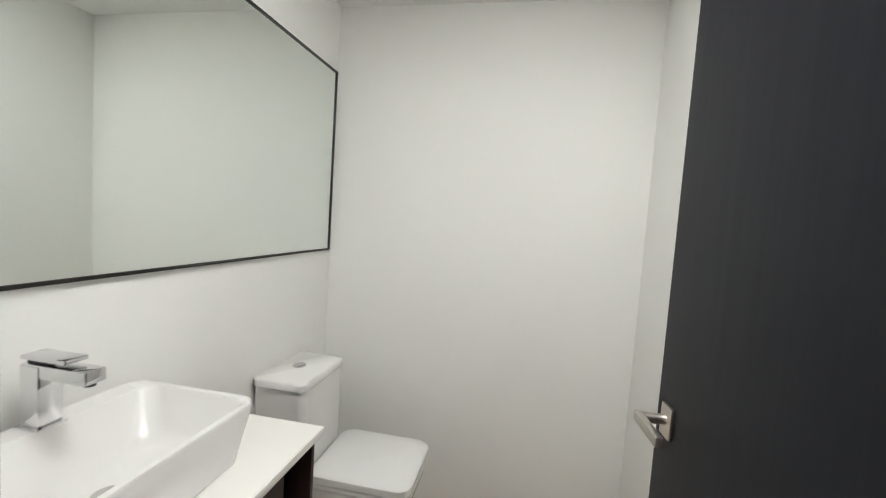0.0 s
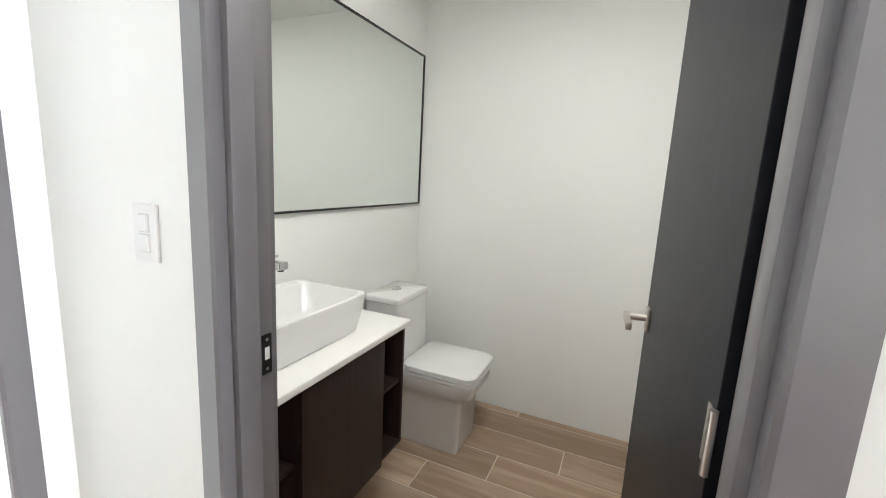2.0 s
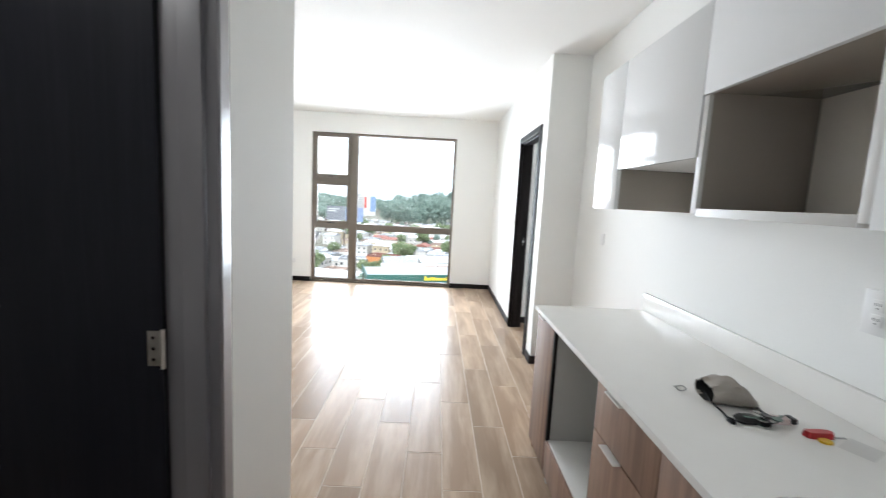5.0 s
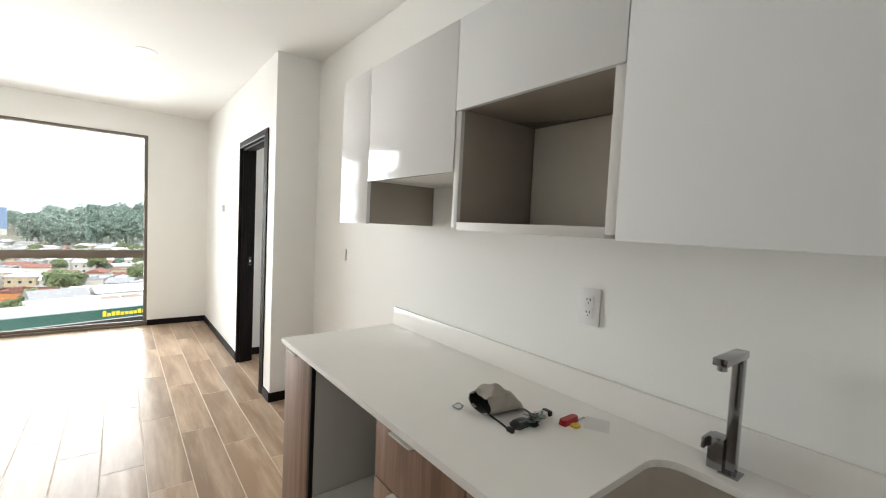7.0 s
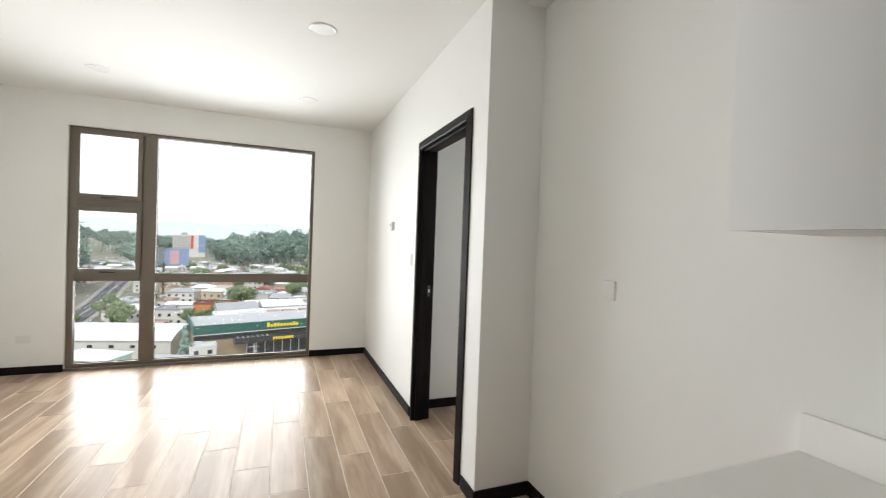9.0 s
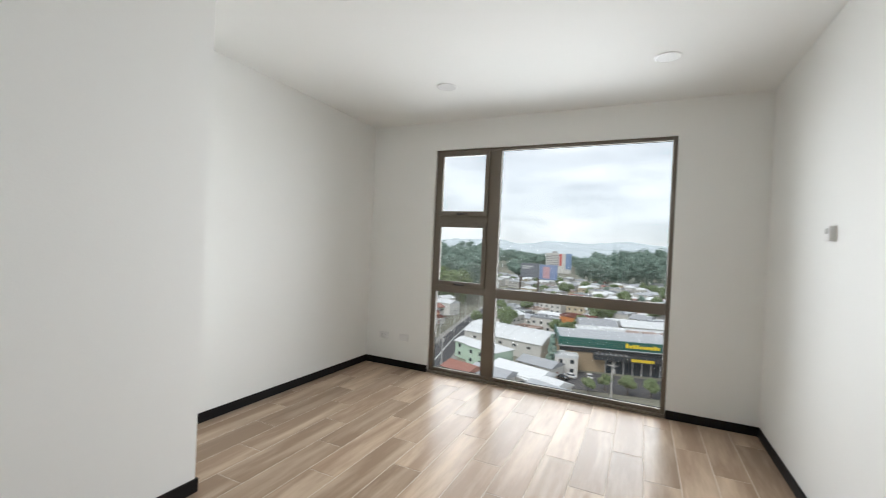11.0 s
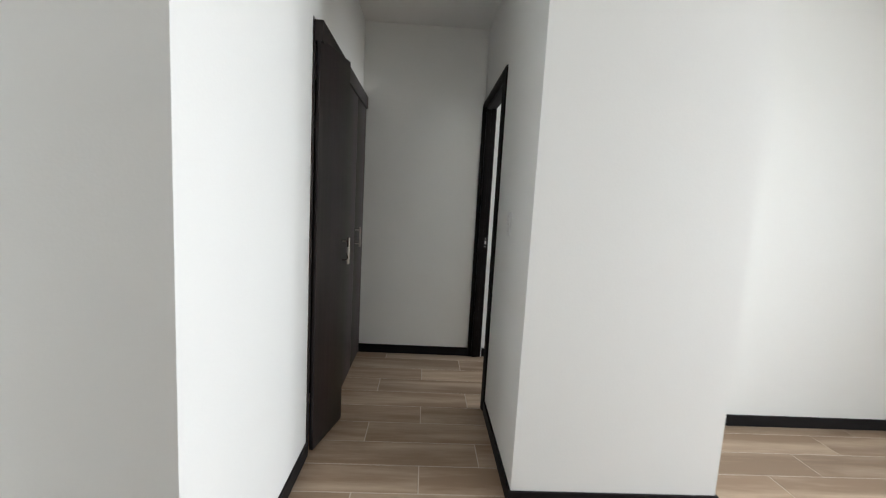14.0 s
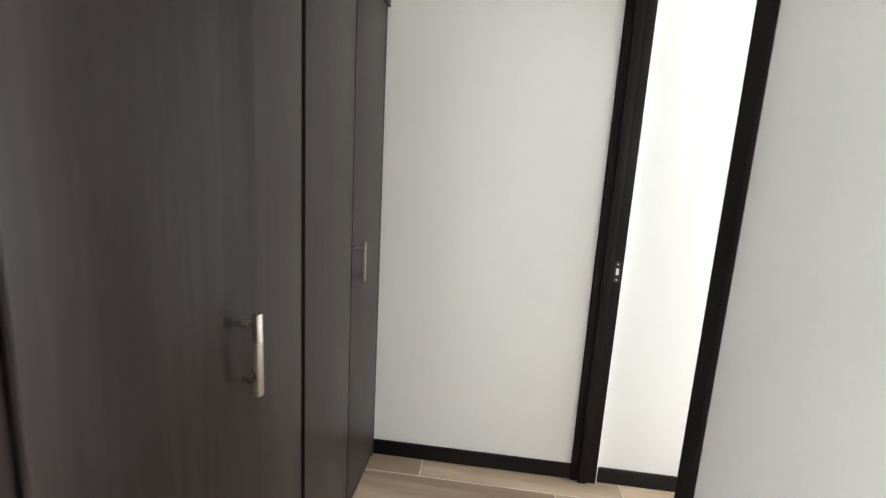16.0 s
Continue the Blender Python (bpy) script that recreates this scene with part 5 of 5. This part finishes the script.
for z, w in ((28.0, 7.5), (26.6, 5.5)):
    part("text_bar", bm_box(-11.5, -0.06, z, -11.5 + w, 0.0, z + 0.7), LINEW, bb)
bb.matrix_basis = pose(-66, 300, G, 0, 0, 12)

tw = thing("office_tower", (0, 0, 0), "wide white building with red and blue stripes", "office building")
part("wall", bm_box(-23, 0, 0, 23, 20, 37), RENDER[0], tw)
part("red_stripe", bm_box(2, -0.4, 14, 6, 0, 36), paint("red_cladding", (0.55, 0.07, 0.05), 0.5, bump=0), tw, "red vertical stripe")
part("blue_stripe", bm_box(13, -0.4, 8, 23.2, 0, 37), paint("blue_cladding", (0.20, 0.29, 0.46), 0.5, bump=0), tw, "blue end panel")
part("roof_room", bm_box(-12, 4, 37, -3, 12, 41), RENDER[3], tw)
for r in range(7):
    for c in range(6):
        part("window", bm_box(-21 + c * 3.8, -0.15, 12 + r * 3.4, -18.6 + c * 3.8, 0.05, 13.6 + r * 3.4), DGLASS, tw)
tw.matrix_basis = pose(-141, 800, G, 0, 0, 8)
t2 = house(26, 16, 24, FLAT, RENDER[3], ROOFS[1], "grey flat-roofed block beyond the houses", 6, "apartment_block", "apartment building")
t2.matrix_basis = pose(-100, 900, G, 0, 0, -5)


def car(mat, label, m):
    t = thing("car", (0, 0, 0), label, "car", "parked cars")
    part("body", bm_loft([rrect(0, 0, z, hx, hy, 0.35, 4) for z, hx, hy in ((0.28, 2.0, 0.78), (0.45, 2.1, 0.86), (0.85, 2.08, 0.86), (0.92, 2.0, 0.82))]), mat, t, smooth=40)
    part("cabin", bm_loft([rrect(-0.15, 0, z, hx, hy, 0.25, 4) for z, hx, hy in ((0.92, 1.35, 0.78), (1.35, 0.95, 0.66))]), DGLASS, t, "dark glazed cabin", 40)
    part("roof", bm_loft([rrect(-0.15, 0, z, hx, hy, 0.25, 4) for z, hx, hy in ((1.35, 0.98, 0.69), (1.43, 0.85, 0.6))]), mat, t, smooth=40)
    for x in (-1.3, 1.3):
        for y in (-0.78, 0.78):
            wl_ = part("wheel", bm_cyl((x, y - 0.1, 0.31), (x, y + 0.1, 0.31), 0.31, segs=18), TYRE, t)
            part("rim", bm_cyl((x, y - 0.11, 0.31), (x, y + 0.11, 0.31), 0.18, segs=12), KEYM, wl_)
    t.matrix_basis = m
    return t


car(CARW, "white hatchback parked before the shop", pose(-13.2, 142, G + 0.12, 0, 0, 100))
car(CARD, "black car parked in the lot", pose(-20.5, 136, G + 0.12, 0, 0, 150))
car(CARW, "white car parked beside the annexe", pose(-18.8, 139, G + 0.12, 0, 0, 155))
car(CARR, "red car under a shed roof", pose(-34, 114.5, G, 0, 0, 160))
car(CARD, "dark car driving on the road", pose(-84.5, 228, G + 0.19, 0, 0, 104))

for i, (x, y, h) in enumerate(((-58.5, 128, 11), (-71, 152, 11), (-77, 180, 11), (-82, 205, 11), (-91, 250, 11), (-6, 126, 10))):
    up = thing("utility_pole", (0, 0, 0), "concrete utility pole with cables" if i < 5 else "pale street lamp pole in the lot", "utility pole")
    part("pole", bm_cyl((0, 0, 0), (0, 0, h), 0.24, 0.15, 10), POLEM, up)
    part("crossarm", bm_box(-1.3, -0.1, h - 1.0, 1.3, 0.1, h - 0.8), POLEM, up)
    part("transformer", bm_cyl((0.45, 0, h - 3.0), (0.45, 0, h - 1.9), 0.3, segs=12), POLEM, up)
    if i < 4:
        nx, ny = ((-71, 152), (-77, 180), (-82, 205), (-91, 250))[i]
        for off in (-1.2, -0.4, 0.4, 1.2):
            bm = bmesh.new()
            pts = [Vector((off + (nx - x) * k / 6, (ny - y) * k / 6, h - 0.75 - 1.6 * (k / 6) * (1 - k / 6))) for k in range(7)]
            for a, b in zip(pts, pts[1:]):
                bm_cyl(a, b, 0.035, segs=4, bm=bm)
            part("cable", bm, WIRE, up)
    up.matrix_basis = pose(x, y, G)


# ---- floor tiles, plank by plank ----
PW, PL, GAP = 0.2, 0.906, 0.0045
J0, S0, PSHIFT = 0.073, 3.89, 0.302


def plank_mesh(w, length):
    bm = bmesh.new()
    hw, hl, c = w / 2 - GAP / 2, length / 2 - GAP / 2, 0.0012
    lo = [bm.verts.new((x, y, -0.003)) for x, y in ((-hw, -hl), (hw, -hl), (hw, hl), (-hw, hl))]
    mid = [bm.verts.new((x, y, -c)) for x, y in ((-hw, -hl), (hw, -hl), (hw, hl), (-hw, hl))]
    top = [bm.verts.new((x, y, 0)) for x, y in ((-hw + c, -hl + c), (hw - c, -hl + c), (hw - c, hl - c), (-hw + c, hl - c))]
    bm.faces.new(top)
    for a, b in ((lo, mid), (mid, top)):
        for i in range(4):
            bm.faces.new((a[i], a[(i + 1) % 4], b[(i + 1) % 4], b[i]))
    me = bpy.data.meshes.new("floor_tile")
    bm.to_mesh(me)
    bm.free()
    me.materials.append(TILE)
    return me


tile_cache = {}


ROOMS = ((HX, SY, KX, AY), (BX, AY, KX, BY), (EX, BY, KX, NY), (PX, NY, KX, JY), (PX, JY, LX, PY), (WX, PY, LX, YW),
         (EX, NY, WX - T, YW), (LX, JY + T, 3.2, 5.06), (BW, BS, HX, BN))


def lay(x0, y0, x1, y1):
    """One bond runs through all rooms; planks that would lie wholly outside them are left out."""
    for i in range(math.floor((x0 - J0) / PW), math.ceil((x1 - J0) / PW)):
        a, b = max(x0, J0 + i * PW), min(x1, J0 + (i + 1) * PW)
        start = S0 - PSHIFT * i
        y = start + PL * math.floor((y0 - start) / PL)
        while y < y1 - 1e-6:
            c, d = max(y, y0), min(y + PL, y1)
            if b > LX + T and c > JY:
                d = min(d, 5.06 + T if c < 5.06 else c)
            if a > KX:
                c = max(c, JY)
            seen = any(a < r[2] and b > r[0] and c < r[3] and d > r[1] for r in ROOMS)
            if seen and b - a > 0.012 and d - c > 0.012:
                key = (round(b - a, 3), round(d - c, 3))
                if key not in tile_cache:
                    tile_cache[key] = plank_mesh(*key)
                ob = new("floor_tile", tile_cache[key])
                ob.location = ((a + b) / 2, (c + d) / 2, 0)
                ob.parent = floor
            y += PL


lay(EX, SY, 3.2, YW)
